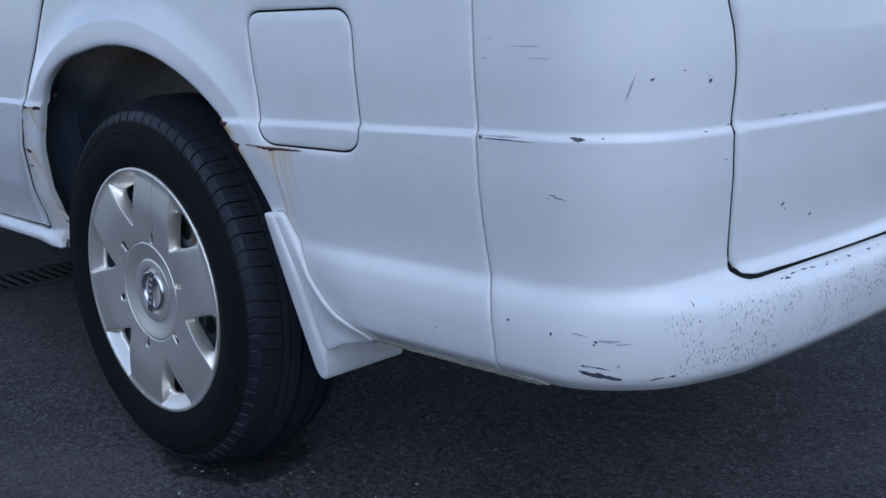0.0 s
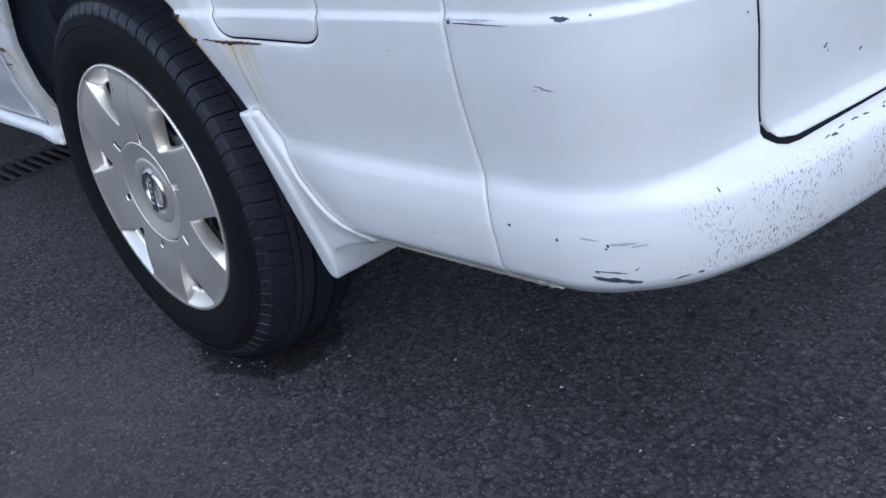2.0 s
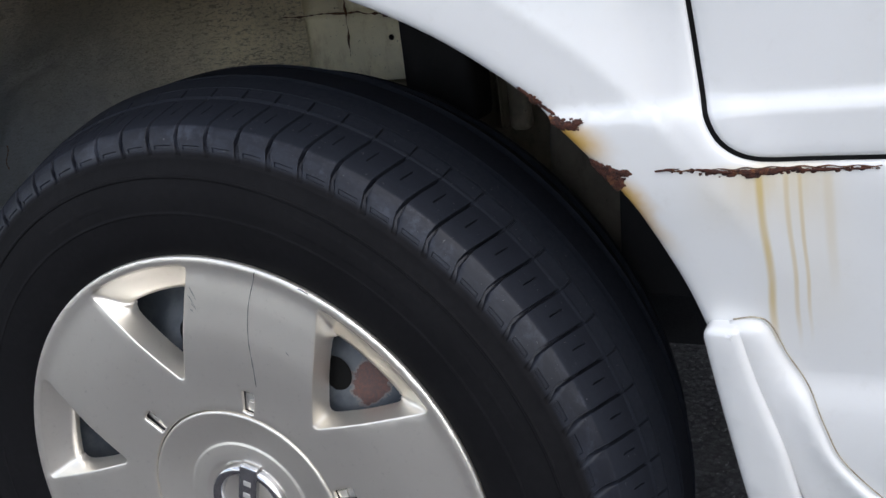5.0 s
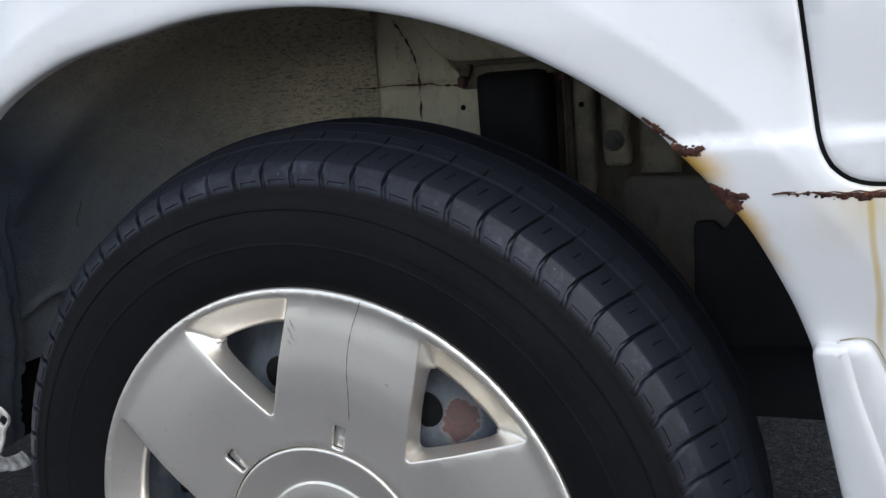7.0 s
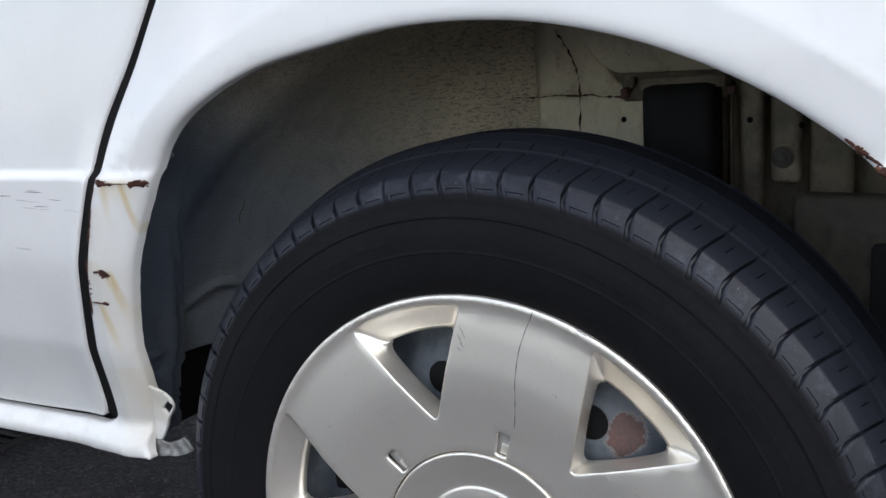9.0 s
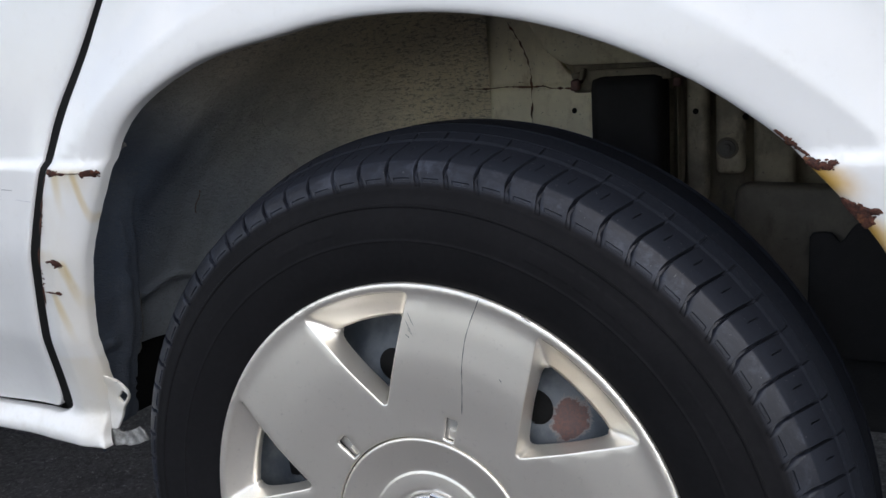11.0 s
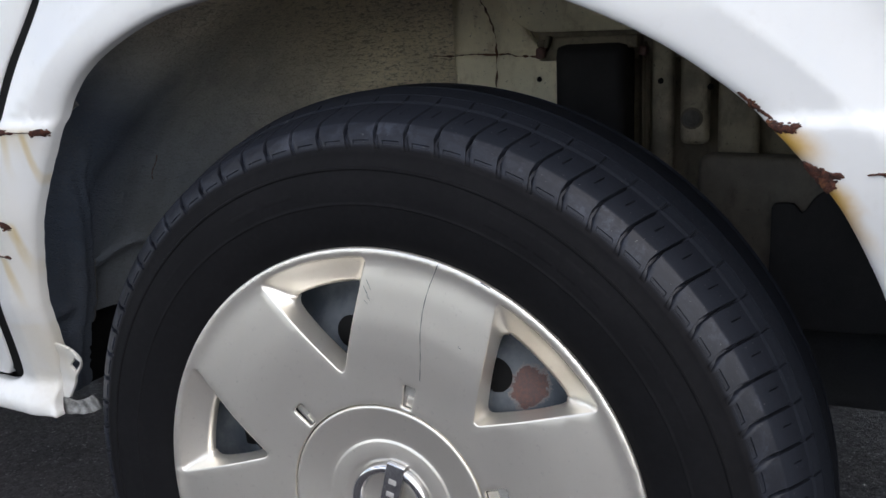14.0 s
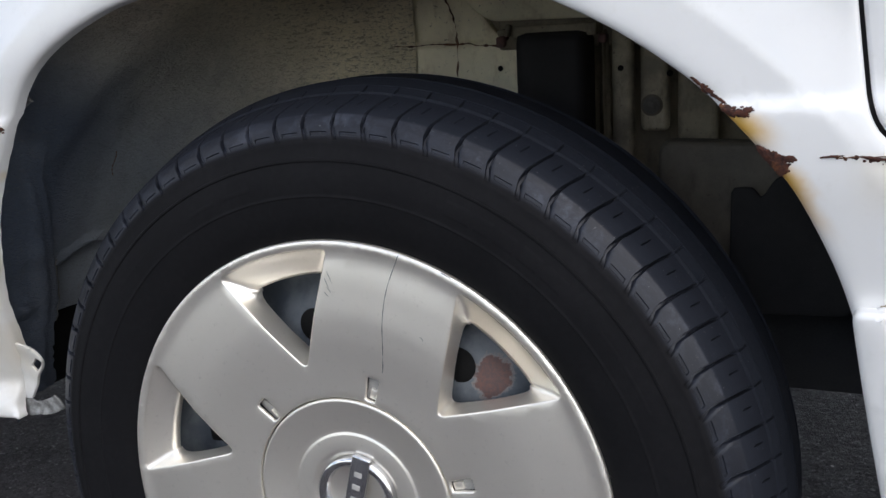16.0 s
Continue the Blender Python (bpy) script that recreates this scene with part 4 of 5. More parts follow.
def liner_point(deg, j, prof):
    r, y = prof[j]
    rim = np.interp(deg, ARCH_ANGLE, ARCH_REACH)
    # meets the turned-in arch edge
    back = np.interp(deg, ARCH_ANGLE, ARCH_DEEP)
    y = max(y, back + 0.05 * (y + 0.014))
    near = 1 - ease(back, back + 0.045, y)
    r = r * (1 - near) + (rim + 0.003) * near
    # hollow behind the turned-in edge, added so that the band there falls dark
    r += 0.034 * ease(back + 0.001, back + 0.010, y) * (1 - ease(back + 0.035, back + 0.115, y)) * (1 - ease(140, 160, deg))
    if deg > 138:
        step = ease(138, 150, deg)
        r += step * 0.0055 * ease(-0.002, 0.002, y - lap(deg)) * (1 - ease(0.22, 0.27, y))
        r -= step * 0.003 * math.exp(-((y - lap(deg) + 0.004) / 0.006) ** 2)
        # pressed upright ridge beside the overlap, puckered below
        r -= step * 0.0075 * math.exp(-((y - lap(deg) + 0.020) / 0.009) ** 2) * (1 - 0.5 * noise.noise((deg * 0.25, 2.0, 5.0)))
        r -= 0.006 * math.exp(-((deg - 166.5) / 1.0) ** 2 - ((y - lap(deg) + 0.045) / 0.014) ** 2)
        # folded ledge, and the panel set back below it
        fold = 160.8 - 22 * max(y - 0.15, 0) + 1.0 * math.sin(y * 60)
        if y > lap(deg) + 0.002:
            r += 0.012 * ease(fold - 0.2, fold + 0.8, deg) - 0.004 * math.exp(-((deg - fold + 0.8) / 0.8) ** 2)
    x, z = r * math.cos(radians(deg)), r * math.sin(radians(deg))
    w = 1 + (0.010 * noise.noise((x * 9, y * 9, z * 9)) + 0.005 * noise.noise((x * 30, y * 30, z * 30))) * ease(back, back + 0.05, y)
    y += 0.003 * noise.noise((x * 14, z * 14, 3.1)) * ease(back + 0.01, back + 0.06, y)
    x = x * w
    return (min(x, -0.060), y, z * w + WHEEL_Z)


def liner():
    k = np.r_[0, np.cumsum(np.hypot(*np.diff(front_prof, axis=0).T))]
    fine = np.r_[np.linspace(0, 0.17, 58), np.linspace(0.175, k[-1], 40)]
    first, last = ([np.interp(fine, k, p[:, i]) for i in (0, 1)] for p in (flat_prof, front_prof))
    angles = np.arange(96, 178.9, 0.4)
    verts, faces, shown = [], [], []
    for deg in angles:
        t = ease(100, 128, deg)
        prof = [(0.437, -0.014), (0.437, -0.006), (0.437, 0.004)] + [(a * (1 - t) + c * t, b * (1 - t) + d * t) for a, b, c, d in zip(*first, *last)]
        m = len(prof)
        for j in range(m):
            verts.append(liner_point(deg, j, prof))
            shown.append(not (deg > 169.4 + 6 * max(0.15 - prof[j][1], 0) and prof[j][1] > lap(deg)))
    for i in range(len(angles) - 1):
        for j in range(m - 1):
            q = (i * m + j, (i + 1) * m + j, (i + 1) * m + j + 1, i * m + j + 1)
            if all(shown[v] for v in q):
                faces.append(q)
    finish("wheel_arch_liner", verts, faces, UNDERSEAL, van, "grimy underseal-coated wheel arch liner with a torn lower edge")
    edge = [liner_point(deg, 0, [(0.4475, lap(deg) + 0.0005)]) for deg in np.linspace(160, 169.5, 24)]
    tube("liner_edge", edge, [0.0006 + 0.0007 * math.sin(i * 1.9) ** 2 for i in range(24)], GREY_METAL, van, "frayed plastic edge of the liner")
    split = [liner_point(150.5 - 7 * t, 0, [(0.4475 - 0.0035, 0.194 - 0.022 * t + 0.002 * math.sin(9 * t))]) for t in np.linspace(0, 1, 22)]
    tube("liner_split", split, [0.00015 + 0.0006 * math.sin(i * 1.3) ** 2 for i in range(22)], SEALER, van, "cracked split in the liner coating")


liner()
rear_prof = [(0.436, 0.014), (0.450, 0.03), (0.456, 0.10), (0.456, 0.18), (0.452, 0.26), (0.444, 0.312), (0.425, 0.321), (0.30, 0.323), (0.1, 0.324)]
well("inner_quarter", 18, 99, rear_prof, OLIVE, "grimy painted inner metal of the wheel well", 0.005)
# added black box in place of the unlit void behind the liner
part("void_block", box((0.10, 0.50, 0.185), (-0.525, 0.36, 0.3945), 0.02), GAP, van, "black block standing in for the dark void behind the liner")


# ---- mud flap behind the wheel ----
FLAP_TUCK, FLAP_LEAN = 0.035, 0.006


def mud_flap():
    wing = np.vstack([smooth_line([(0.3840, 0.4985), (0.3965, 0.5005), (0.4050, 0.4955), (0.4145, 0.474), (0.4265, 0.452), (0.4350, 0.428), (0.4455, 0.405), (0.4665, 0.383), (0.492, 0.366), (0.520, 0.355), (0.543, 0.341), (0.552, 0.3315)], 6),
                      smooth_line([(0.545, 0.3245), (0.515, 0.3185), (0.485, 0.310), (0.460, 0.2985), (0.446, 0.2915)], 5),
                      smooth_line([(0.4400, 0.300), (0.4285, 0.345), (0.4135, 0.400), (0.3995, 0.450), (0.3875, 0.490)], 6)])

    rim, seam_line = even(wing[:67], 0.003, False), even(wing[-31:], 0.003, False)

    def slope(z):
        return np.clip((0.4985 - z) / 0.20, 0, 2)

    def gap_to(line, s, z):
        return np.hypot(s[:, None] - line[None, :, 0], z[:, None] - line[None, :, 1]).min(1)

    def lift(s, z, sunk):
        # from the blade over a shallow hollow to the beaded edge on the body side
        s, z = np.atleast_1d(s), np.atleast_1d(z)
        far, near = gap_to(rim, s, z), gap_to(seam_line, s, z)
        w = (near / np.maximum(near + far, 1e-6)) ** 2.2
        p = skin(s, np.maximum(z, 0.30), 0.0)
        flat = 0.0008 + FLAP_TUCK * slope(z)
        p[..., 0] += FLAP_LEAN * slope(z) ** 1.1 * (1 - w)
        p[..., 1] = flat * (1 - w) + (p[..., 1] - 0.006) * w - 0.0010 * np.exp(-(((far - 0.006) / 0.0035) ** 2)) + sunk
        p[..., 2] = z
        return p

    flap = sheet("mud_flap", wing, [], lift, PAINT, van, "white moulded mud flap behind the rear wheel", 0.006, (), 0.004, 0.012)
    blade = np.vstack([smooth_line([(0.3885, 0.4982), (0.3965, 0.462), (0.4125, 0.405), (0.4235, 0.345), (0.4325, 0.302), (0.4365, 0.285)], 5),
                       smooth_line([(0.4360, 0.268), (0.4320, 0.2530), (0.4270, 0.2435), (0.4185, 0.2415), (0.4100, 0.2475), (0.4050, 0.261)], 5),
                       smooth_line([(0.3985, 0.300), (0.3880, 0.360), (0.3780, 0.425), (0.3703, 0.480), (0.3690, 0.494), (0.3725, 0.4985)], 5)])

    def blade_lift(u, v, sunk):
        return np.stack([u + FLAP_LEAN * slope(v) ** 1.1 + 0.05 * sunk, -0.0045 + FLAP_TUCK * slope(v) + sunk, v], -1)

    sheet("blade", blade, [], blade_lift, PAINT, flap, "upright blade of the mud flap", 0.007, (), 0.0045, 0.15)
    # brown bead draws the joint's grime together with its thin shadow
    tube("flap_grime_shadow", [p for p in skin(wing[:68, 0] + 0.002, wing[:68, 1] + 0.001, -0.0004)], 0.00045, GRIME, flap, "grime and thin shadow line along the flap edge")


mud_flap()


# ---- rust, chips and scratches ----
def blotch(name, at, size, mat, label="", seed=1, turn=0.0, lift_by=0.0008, rough=0.45, surface=None, thick=0.0, owner=None):
    """An irregular flat patch that lies on the skin."""
    rng = random.Random(seed)
    n = 28 if mat is not RUST else 48
    ph = [rng.uniform(0, 6.28) for _ in range(4)]
    pts = []
    for i in range(n):
        a = 2 * math.pi * i / n
        r = 1 + rough * (0.45 * math.sin(2 * a + ph[0]) + 0.35 * math.sin(3 * a + ph[1]) + 0.3 * math.sin(5 * a + ph[2]) + 0.25 * math.sin(9 * a + ph[3])) * 0.6 + rough * rng.uniform(-0.2, 0.2) * (1.15 if mat is RUST else 1.0)
        u, v = 0.5 * size[0] * r * math.cos(a), 0.5 * size[1] * r * math.sin(a)
        c, s = math.cos(radians(turn)), math.sin(radians(turn))
        pts.append((at[0] + u * c - v * s, at[1] + u * s + v * c))
    p = np.array(pts)
    put = surface or skin
    if surface is quarter_skin and at[0] > 0.2:
        r = np.maximum(np.hypot(p[:, 0], p[:, 1] - WHEEL_Z), 1e-6)
        rim = np.interp(np.degrees(np.arctan2(p[:, 1] - WHEEL_Z, p[:, 0])), ARCH_ANGLE, ARCH_REACH)
        p = np.c_[0, WHEEL_Z] + (p - np.c_[0, WHEEL_Z]) * np.maximum(1.0, (rim - 0.0012) / r)[:, None]
    rings = [(1.0, 0.0002), (0.9, lift_by), (0.5, lift_by + thick)]
    verts = []
    for k, up in rings:
        q = np.array(at) + (p - at) * k
        verts += list(put(q[:, 0], q[:, 1], -up))
    verts += list(put(np.array([at[0]]), np.array([at[1]]), -lift_by - thick))
    faces = [(m * n + i, m * n + (i + 1) % n, (m + 1) * n + (i + 1) % n, (m + 1) * n + i) for m in range(2) for i in range(n)]
    faces += [(2 * n + i, 2 * n + (i + 1) % n, 3 * n) for i in range(n)]
    return finish(name, verts, faces, mat, owner or van, label)


# rust at the arch edge and below the filler lid; beside the sliding door
for i, (s, z, w, h, turn) in enumerate(((0.3165, 0.5980, 0.012, 0.0070, -35), (0.3235, 0.5930, 0.012, 0.0105, -40), (0.3265, 0.5885, 0.009, 0.008, -20), (0.3300, 0.5950, 0.010, 0.0042, -14),
                                        (0.2945, 0.6250, 0.011, 0.0055, -30), (0.3005, 0.6230, 0.012, 0.0055, -6), (0.3060, 0.6245, 0.008, 0.0038, 12), (0.2890, 0.6315, 0.009, 0.0022, -30), (0.2800, 0.6375, 0.007, 0.0030, -45), (0.2755, 0.6425, 0.009, 0.0024, -45), (0.2845, 0.6350, 0.008, 0.0018, -30),
                                        (0.354, 0.5962, 0.012, 0.0016, 4), (0.379, 0.5945, 0.020, 0.0022, -10), (0.396, 0.5930, 0.018, 0.0036, -3), (0.409, 0.5932, 0.028, 0.0034, 2), (0.431, 0.5930, 0.024, 0.0022, 0), (0.451, 0.5932, 0.014, 0.0012, 1), (0.3990, 0.5908, 0.008, 0.0028, 0),
                                        (-0.348, 0.6210, 0.016, 0.0062, 0), (-0.336, 0.6200, 0.010, 0.0030, -4), (-0.306, 0.6200, 0.017, 0.0070, 4), (-0.367, 0.5345, 0.010, 0.0080, 10), (-0.3755, 0.536, 0.012, 0.0022, 5), (-0.3860, 0.5035, 0.020, 0.0016, 0), (-0.3780, 0.5030, 0.0055, 0.0042, 0), (-0.3765, 0.570, 0.0020, 0.018, -20), (-0.3685, 0.591, 0.0020, 0.016, -20), (-0.3870, 0.542, 0.0022, 0.018, -17), (-0.3990, 0.5000, 0.0022, 0.018, -13), (-0.360, 0.613, 0.002, 0.010, -22), (-0.325, 0.6205, 0.045, 0.0007, -1))):
    blotch("rust_patch", (s, z), (w, h), RUST, "flaking brown rust", 40 + i, turn, 0.0006, 0.46, quarter_skin, 0.0007)


def crumbs(name, spots, label, seed):
    """Small broken flakes of rust in one mesh: each spot is (s, z, length, height, tilt, how many)."""
    rng = random.Random(seed)
    verts, faces = [], []
    for s, z, w, h, turn, count in spots:
        c, d = math.cos(radians(turn)), math.sin(radians(turn))
        for _ in range(count):
            u, v = max(-0.5, min(0.5, rng.gauss(0, 0.26))) * w, max(-0.5, min(0.5, rng.gauss(0, 0.24))) * h
            at = np.array((s + u * c - v * d, z + u * d + v * c))
            if s > 0.2 and math.hypot(at[0], at[1] - WHEEL_Z) < np.interp(math.degrees(math.atan2(at[1] - WHEEL_Z, at[0])), ARCH_ANGLE, ARCH_REACH) + 0.001:
                continue
            size, m = rng.uniform(0.0004, 0.0012), 8
            ring = np.array([at + size * rng.uniform(0.75, 1.2) * np.array((1.25 * math.cos(6.283 * i / m), 0.8 * math.sin(6.283 * i / m))) for i in range(m)])
            first = len(verts)
            verts += list(quarter_skin(ring[:, 0], ring[:, 1], -0.0001)) + list(quarter_skin(at[:1], at[1:], -rng.uniform(0.0006, 0.0013)))
            faces += [(first + i, first + (i + 1) % m, first + m) for i in range(m)]
    ob = finish(name, verts, faces, RUST, van, label, smooth=False)
    ob["kind"] = "stuff"


crumbs("rust_crumbs", [(0.299, 0.6245, 0.017, 0.006, -15, 36), (0.282, 0.6375, 0.016, 0.004, -42, 18), (0.325, 0.5925, 0.015, 0.010, -35, 40)], "broken rust flakes along the arch edge", 5)
crumbs("rust_crumbs", [(0.405, 0.5929, 0.066, 0.0032, 0, 90), (0.374, 0.5945, 0.034, 0.0022, -4, 24), (0.445, 0.5930, 0.030, 0.0016, 2, 20)], "dark broken rust below the filler lid", 6)
crumbs("rust_crumbs", [(-0.348, 0.6205, 0.016, 0.006, 0, 14), (-0.306, 0.6195, 0.015, 0.007, 0, 16), (-0.368, 0.534, 0.009, 0.008, 0, 12), (-0.372, 0.580, 0.003, 0.030, -20, 12), (-0.392, 0.520, 0.003, 0.028, -15, 12)], "small rust spots beside the door gap", 8)
tube("rust_seam", quarter_skin(np.linspace(0.350, 0.462, 40), np.linspace(0.5957, 0.5945, 40) + 0.0005 * np.sin(np.arange(40) * 1.3), -0.0002), [0.0002 + 0.0003 * abs(math.sin(i * 0.9)) for i in range(40)], SEALER, van, "cracked seam line")
# chips and scrapes on the bumper corner and tailgate
for i, (s, z, w, h, turn) in enumerate(((0.979, 0.696, 0.0055, 0.0035, 20), (1.060, 0.691, 0.0065, 0.0065, 0), (1.019, 0.704, 0.0040, 0.0020, 0), (1.058, 0.697, 0.003, 0.002, 40), (0.898, 0.6345, 0.021, 0.0055, 0), (0.926, 0.6355, 0.004, 0.002, 0), (0.804, 0.416, 0.0045, 0.0050, 30), (0.864, 0.410, 0.0040, 0.0060, 10),
                                        (0.920, 0.4055, 0.0035, 0.0060, 20), (0.918, 0.402, 0.004, 0.003, -20), (0.928, 0.3625, 0.062, 0.0085, -10), (0.908, 0.3670, 0.026, 0.0030, -6), (0.921, 0.3735, 0.042, 0.0024, -8), (0.905, 0.374, 0.008, 0.0018, -25), (0.948, 0.3755, 0.008, 0.0018, 35), (0.997, 0.3585, 0.026, 0.0026, 8), (1.016, 0.3600, 0.012, 0.0030, 0),
                                        (0.689, 0.384, 0.003, 0.003, 0), (0.680, 0.598, 0.0025, 0.0020, 0), (1.039, 0.4435, 0.0018, 0.0085, 5), (0.741, 0.703, 0.002, 0.002, 0), (1.090, 0.602, 0.005, 0.0022, 20), (1.098, 0.640, 0.010, 0.0025, 0), (1.056, 0.636, 0.006, 0.0020, 0), (1.216, 0.533, 0.008, 0.0050, 40), (1.284, 0.510, 0.006, 0.005, 0), (1.222, 0.526, 0.004, 0.003, 0))):
    blotch("paint_chip", (s, z), (0.75 * w, 0.75 * h), CHIP, "small dark chip in the paint", 90 + i, turn, 0.0003, 0.7)
for i, (s, z, w, h, turn) in enumerate(((0.832, 0.7325, 0.048, 0.0010, -1), (0.850, 0.7195, 0.034, 0.0009, -1), (0.785, 0.7415, 0.010, 0.0008, 0), (0.778, 0.7195, 0.008, 0.0012, 0), (0.955, 0.688, 0.0016, 0.034, -18), (0.952, 0.684, 0.001, 0.022, -18), (0.800, 0.6335, 0.060, 0.0022, 1), (0.805, 0.6300, 0.074, 0.0013, -1), (0.772, 0.632, 0.006, 0.005, 0), (0.868, 0.5715, 0.010, 0.0012, -8), (0.876, 0.5685, 0.012, 0.0013, -10), (0.862, 0.568, 0.006, 0.001, -10),
                                        (0.935, 0.4065, 0.026, 0.0035, -3), (0.900, 0.413, 0.020, 0.002, -6), (0.952, 0.403, 0.018, 0.0022, 3), (1.200, 0.6425, 0.016, 0.0026, 0), (1.225, 0.642, 0.012, 0.0022, 0), (1.255, 0.6425, 0.008, 0.0024, 0), (1.292, 0.642, 0.010, 0.0022, 0))):
    blotch("scratch", (s, z), (w, h), SCUFF if i not in (7, 8, 9, 10) else CHIP, "thin grey scratch in the paint", 150 + i, turn, 0.0002, 0.6)
rng = random.Random(21)
for i in range(22):
    blotch("paint_chip", (rng.uniform(1.19, 1.62), rng.uniform(0.4460, 0.4490)), (rng.uniform(0.003, 0.014), rng.uniform(0.0007, 0.0015)), CHIP, "worn dark edge of the bumper shelf", 300 + i, rng.uniform(-4, 4), 0.0003, 0.7)
under = smooth_line([(0.545, 0.3335), (0.57, 0.3305), (0.66, 0.3298), (0.72, 0.3298), (0.790, 0.3300), (0.806, 0.3310)], 10)
tube("grimy_edge", skin(under[:, 0], under[:, 1], 0.0006), [0.0017 + 0.0006 * math.sin(i * 2.1) for i in range(len(under))], GRIME, van, "brown grime along the panel's lower edge")
strip = np.vstack([smooth_line([(0.552, 0.3330), (0.60, 0.3300), (0.66, 0.3292), (0.72, 0.3290), (0.790, 0.3290), (0.812, 0.3300)], 6), smooth_line([(0.812, 0.3365), (0.790, 0.3380), (0.72, 0.3372), (0.66, 0.3370), (0.60, 0.3372), (0.556, 0.3385)], 6)])
sheet("lower_flange", strip, [], lambda a_, z_, d_: skin(a_, z_, d_ - 0.0006), WEATHERED, van, "weathered brown-white flange along the lower edge", 0.006, (), 0.001, 0.006)
crumple = rounded([(0.806, 0.3385), (0.822, 0.3405), (0.838, 0.3375), (0.846, 0.3345), (0.834, 0.3310), (0.820, 0.3285), (0.806, 0.3290)], 0.003, 4)
sheet("flange_end", crumple, [], lambda a_, z_, d_: skin(a_, z_, d_ - 0.0022 - 0.0015 * np.sin(a_ * 420) * np.cos(z_ * 380)), WEATHERED, van, "crumpled dirty end of the flange", 0.003, (), 0.001, 0.006)
# scrapes on the sliding door, below its crease
rng = random.Random(7)
for i in range(13):
    s, z = (rng.uniform(-0.47, -0.40), rng.uniform(0.592, 0.622)) if i < 8 else (rng.uniform(-0.72, -0.47), rng.uniform(0.600, 0.621))
    blotch("scratch", (s, z), (rng.uniform(0.008, 0.030), rng.uniform(0.0004, 0.0009)), CHIP if i % 3 == 0 else SCUFF, "thin grey scratch in the paint", 230 + i, rng.uniform(-3, 3), 0.0002, 0.6)
blotch("scratch", (-0.486, 0.553), (0.022, 0.0012), SCUFF, "thin grey scratch in the paint", 260, -3, 0.0002, 0.6)


# ---- arch foot: tab with a square hole, torn sill end ----
def flat_lift(y0, lean=0.0, wave=0.0):
    def lift(u, v, sunk):
        return np.stack([u, y0 + lean * (v - 0.35) + wave * np.sin(u * 190) * np.cos(v * 160) + sunk, v], -1)
    return lift


tab = rounded([(-0.392, 0.4085), (-0.3800, 0.4050), (-0.3705, 0.4027), (-0.3628, 0.3975), (-0.3575, 0.3877), (-0.3620, 0.3792), (-0.3761, 0.3641), (-0.3828, 0.3503), (-0.390, 0.3400), (-0.404, 0.340), (-0.402, 0.360), (-0.3960, 0.380)], [0.002, 0.006, 0.006, 0.006, 0.004, 0.006, 0.008, 0.006, 0.003, 0.003, 0.006, 0.006], 5)
square = np.array([(-0.3652, 0.3893), (-0.3598, 0.3846), (-0.3722, 0.3728), (-0.3768, 0.3796)])


def tab_lift(u, v, sunk):
    # runs out of the turned-in arch edge
    return np.stack([u, np.interp(v, [0.336, 0.358, 0.375, 0.394, 0.410], [0.0405, 0.0400, 0.0358, 0.0298, 0.0225]) + 0.0005 * np.sin(v * 240 + u * 90) + sunk, v], -1)


sheet("arch_tab", tab, [square], tab_lift, PAINT_SIDE, van, "white welded tab with a square hole", 0.005, (), 0.001, 0.003)
torn = rounded([(-0.405, 0.340), (-0.3955, 0.3440), (-0.3838, 0.3374), (-0.3712, 0.3415), (-0.3600, 0.3462), (-0.3557, 0.3490), (-0.3483, 0.3465), (-0.3450, 0.3400), (-0.3437, 0.3362), (-0.3604, 0.3283), (-0.3891, 0.3240), (-0.405, 0.3250)], [0.002, 0.003, 0.005, 0.008, 0.002, 0.001, 0.002, 0.001, 0.001, 0.006, 0.003, 0.003], 4)


def torn_lift(u, v, sunk):
    # a lip bent outwards along its lower edge, buckled and twisted towards its end
    out = 0.006 * (1 - ease(0.318, 0.333, v)) + 0.003 * ease(-0.385, -0.355, u)
    return np.stack([u, 0.0405 - out + 0.0016 * np.sin(u * 330 + v * 120) * np.cos(v * 210) + sunk, v], -1)


sheet("torn_sill_end", torn, [], torn_lift, TORN, van, "crumpled torn grey metal end of the sill", 0.0022, (), 0.0006, 0.002)

flake = rounded([(-0.3060, 0.6480), (-0.2985, 0.6435), (-0.2960, 0.6400), (-0.3000, 0.6395), (-0.3080, 0.6340), (-0.3130, 0.6380)], [0.001, 0.001, 0.0008, 0.001, 0.002, 0.002], 4)
sheet("lip_flake", flake, [], flat_lift(0.010, 0.0, 0.0006), TORN, van, "small bent tooth on the arch lip", 0.003, (), 0.0008, 0.002)

# ---- inside the wheel well ----
BACK_Y = 0.318
cream = rounded([(-0.090, 0.60), (-0.090, 0.745), (0.0, 0.745), (0.010, 0.700), (0.030, 0.672), (0.075, 0.668), (0.075, 0.60)], [0.01, 0.01, 0.01, 0.02, 0.015, 0.005, 0.01], 5)


def cream_lift(u, v, sunk):
    return np.stack([u, BACK_Y - 0.010 + 0.006 * ease(0.664, 0.672, v) - 0.004 * ease(-0.015, -0.008, u) + sunk, v], -1)


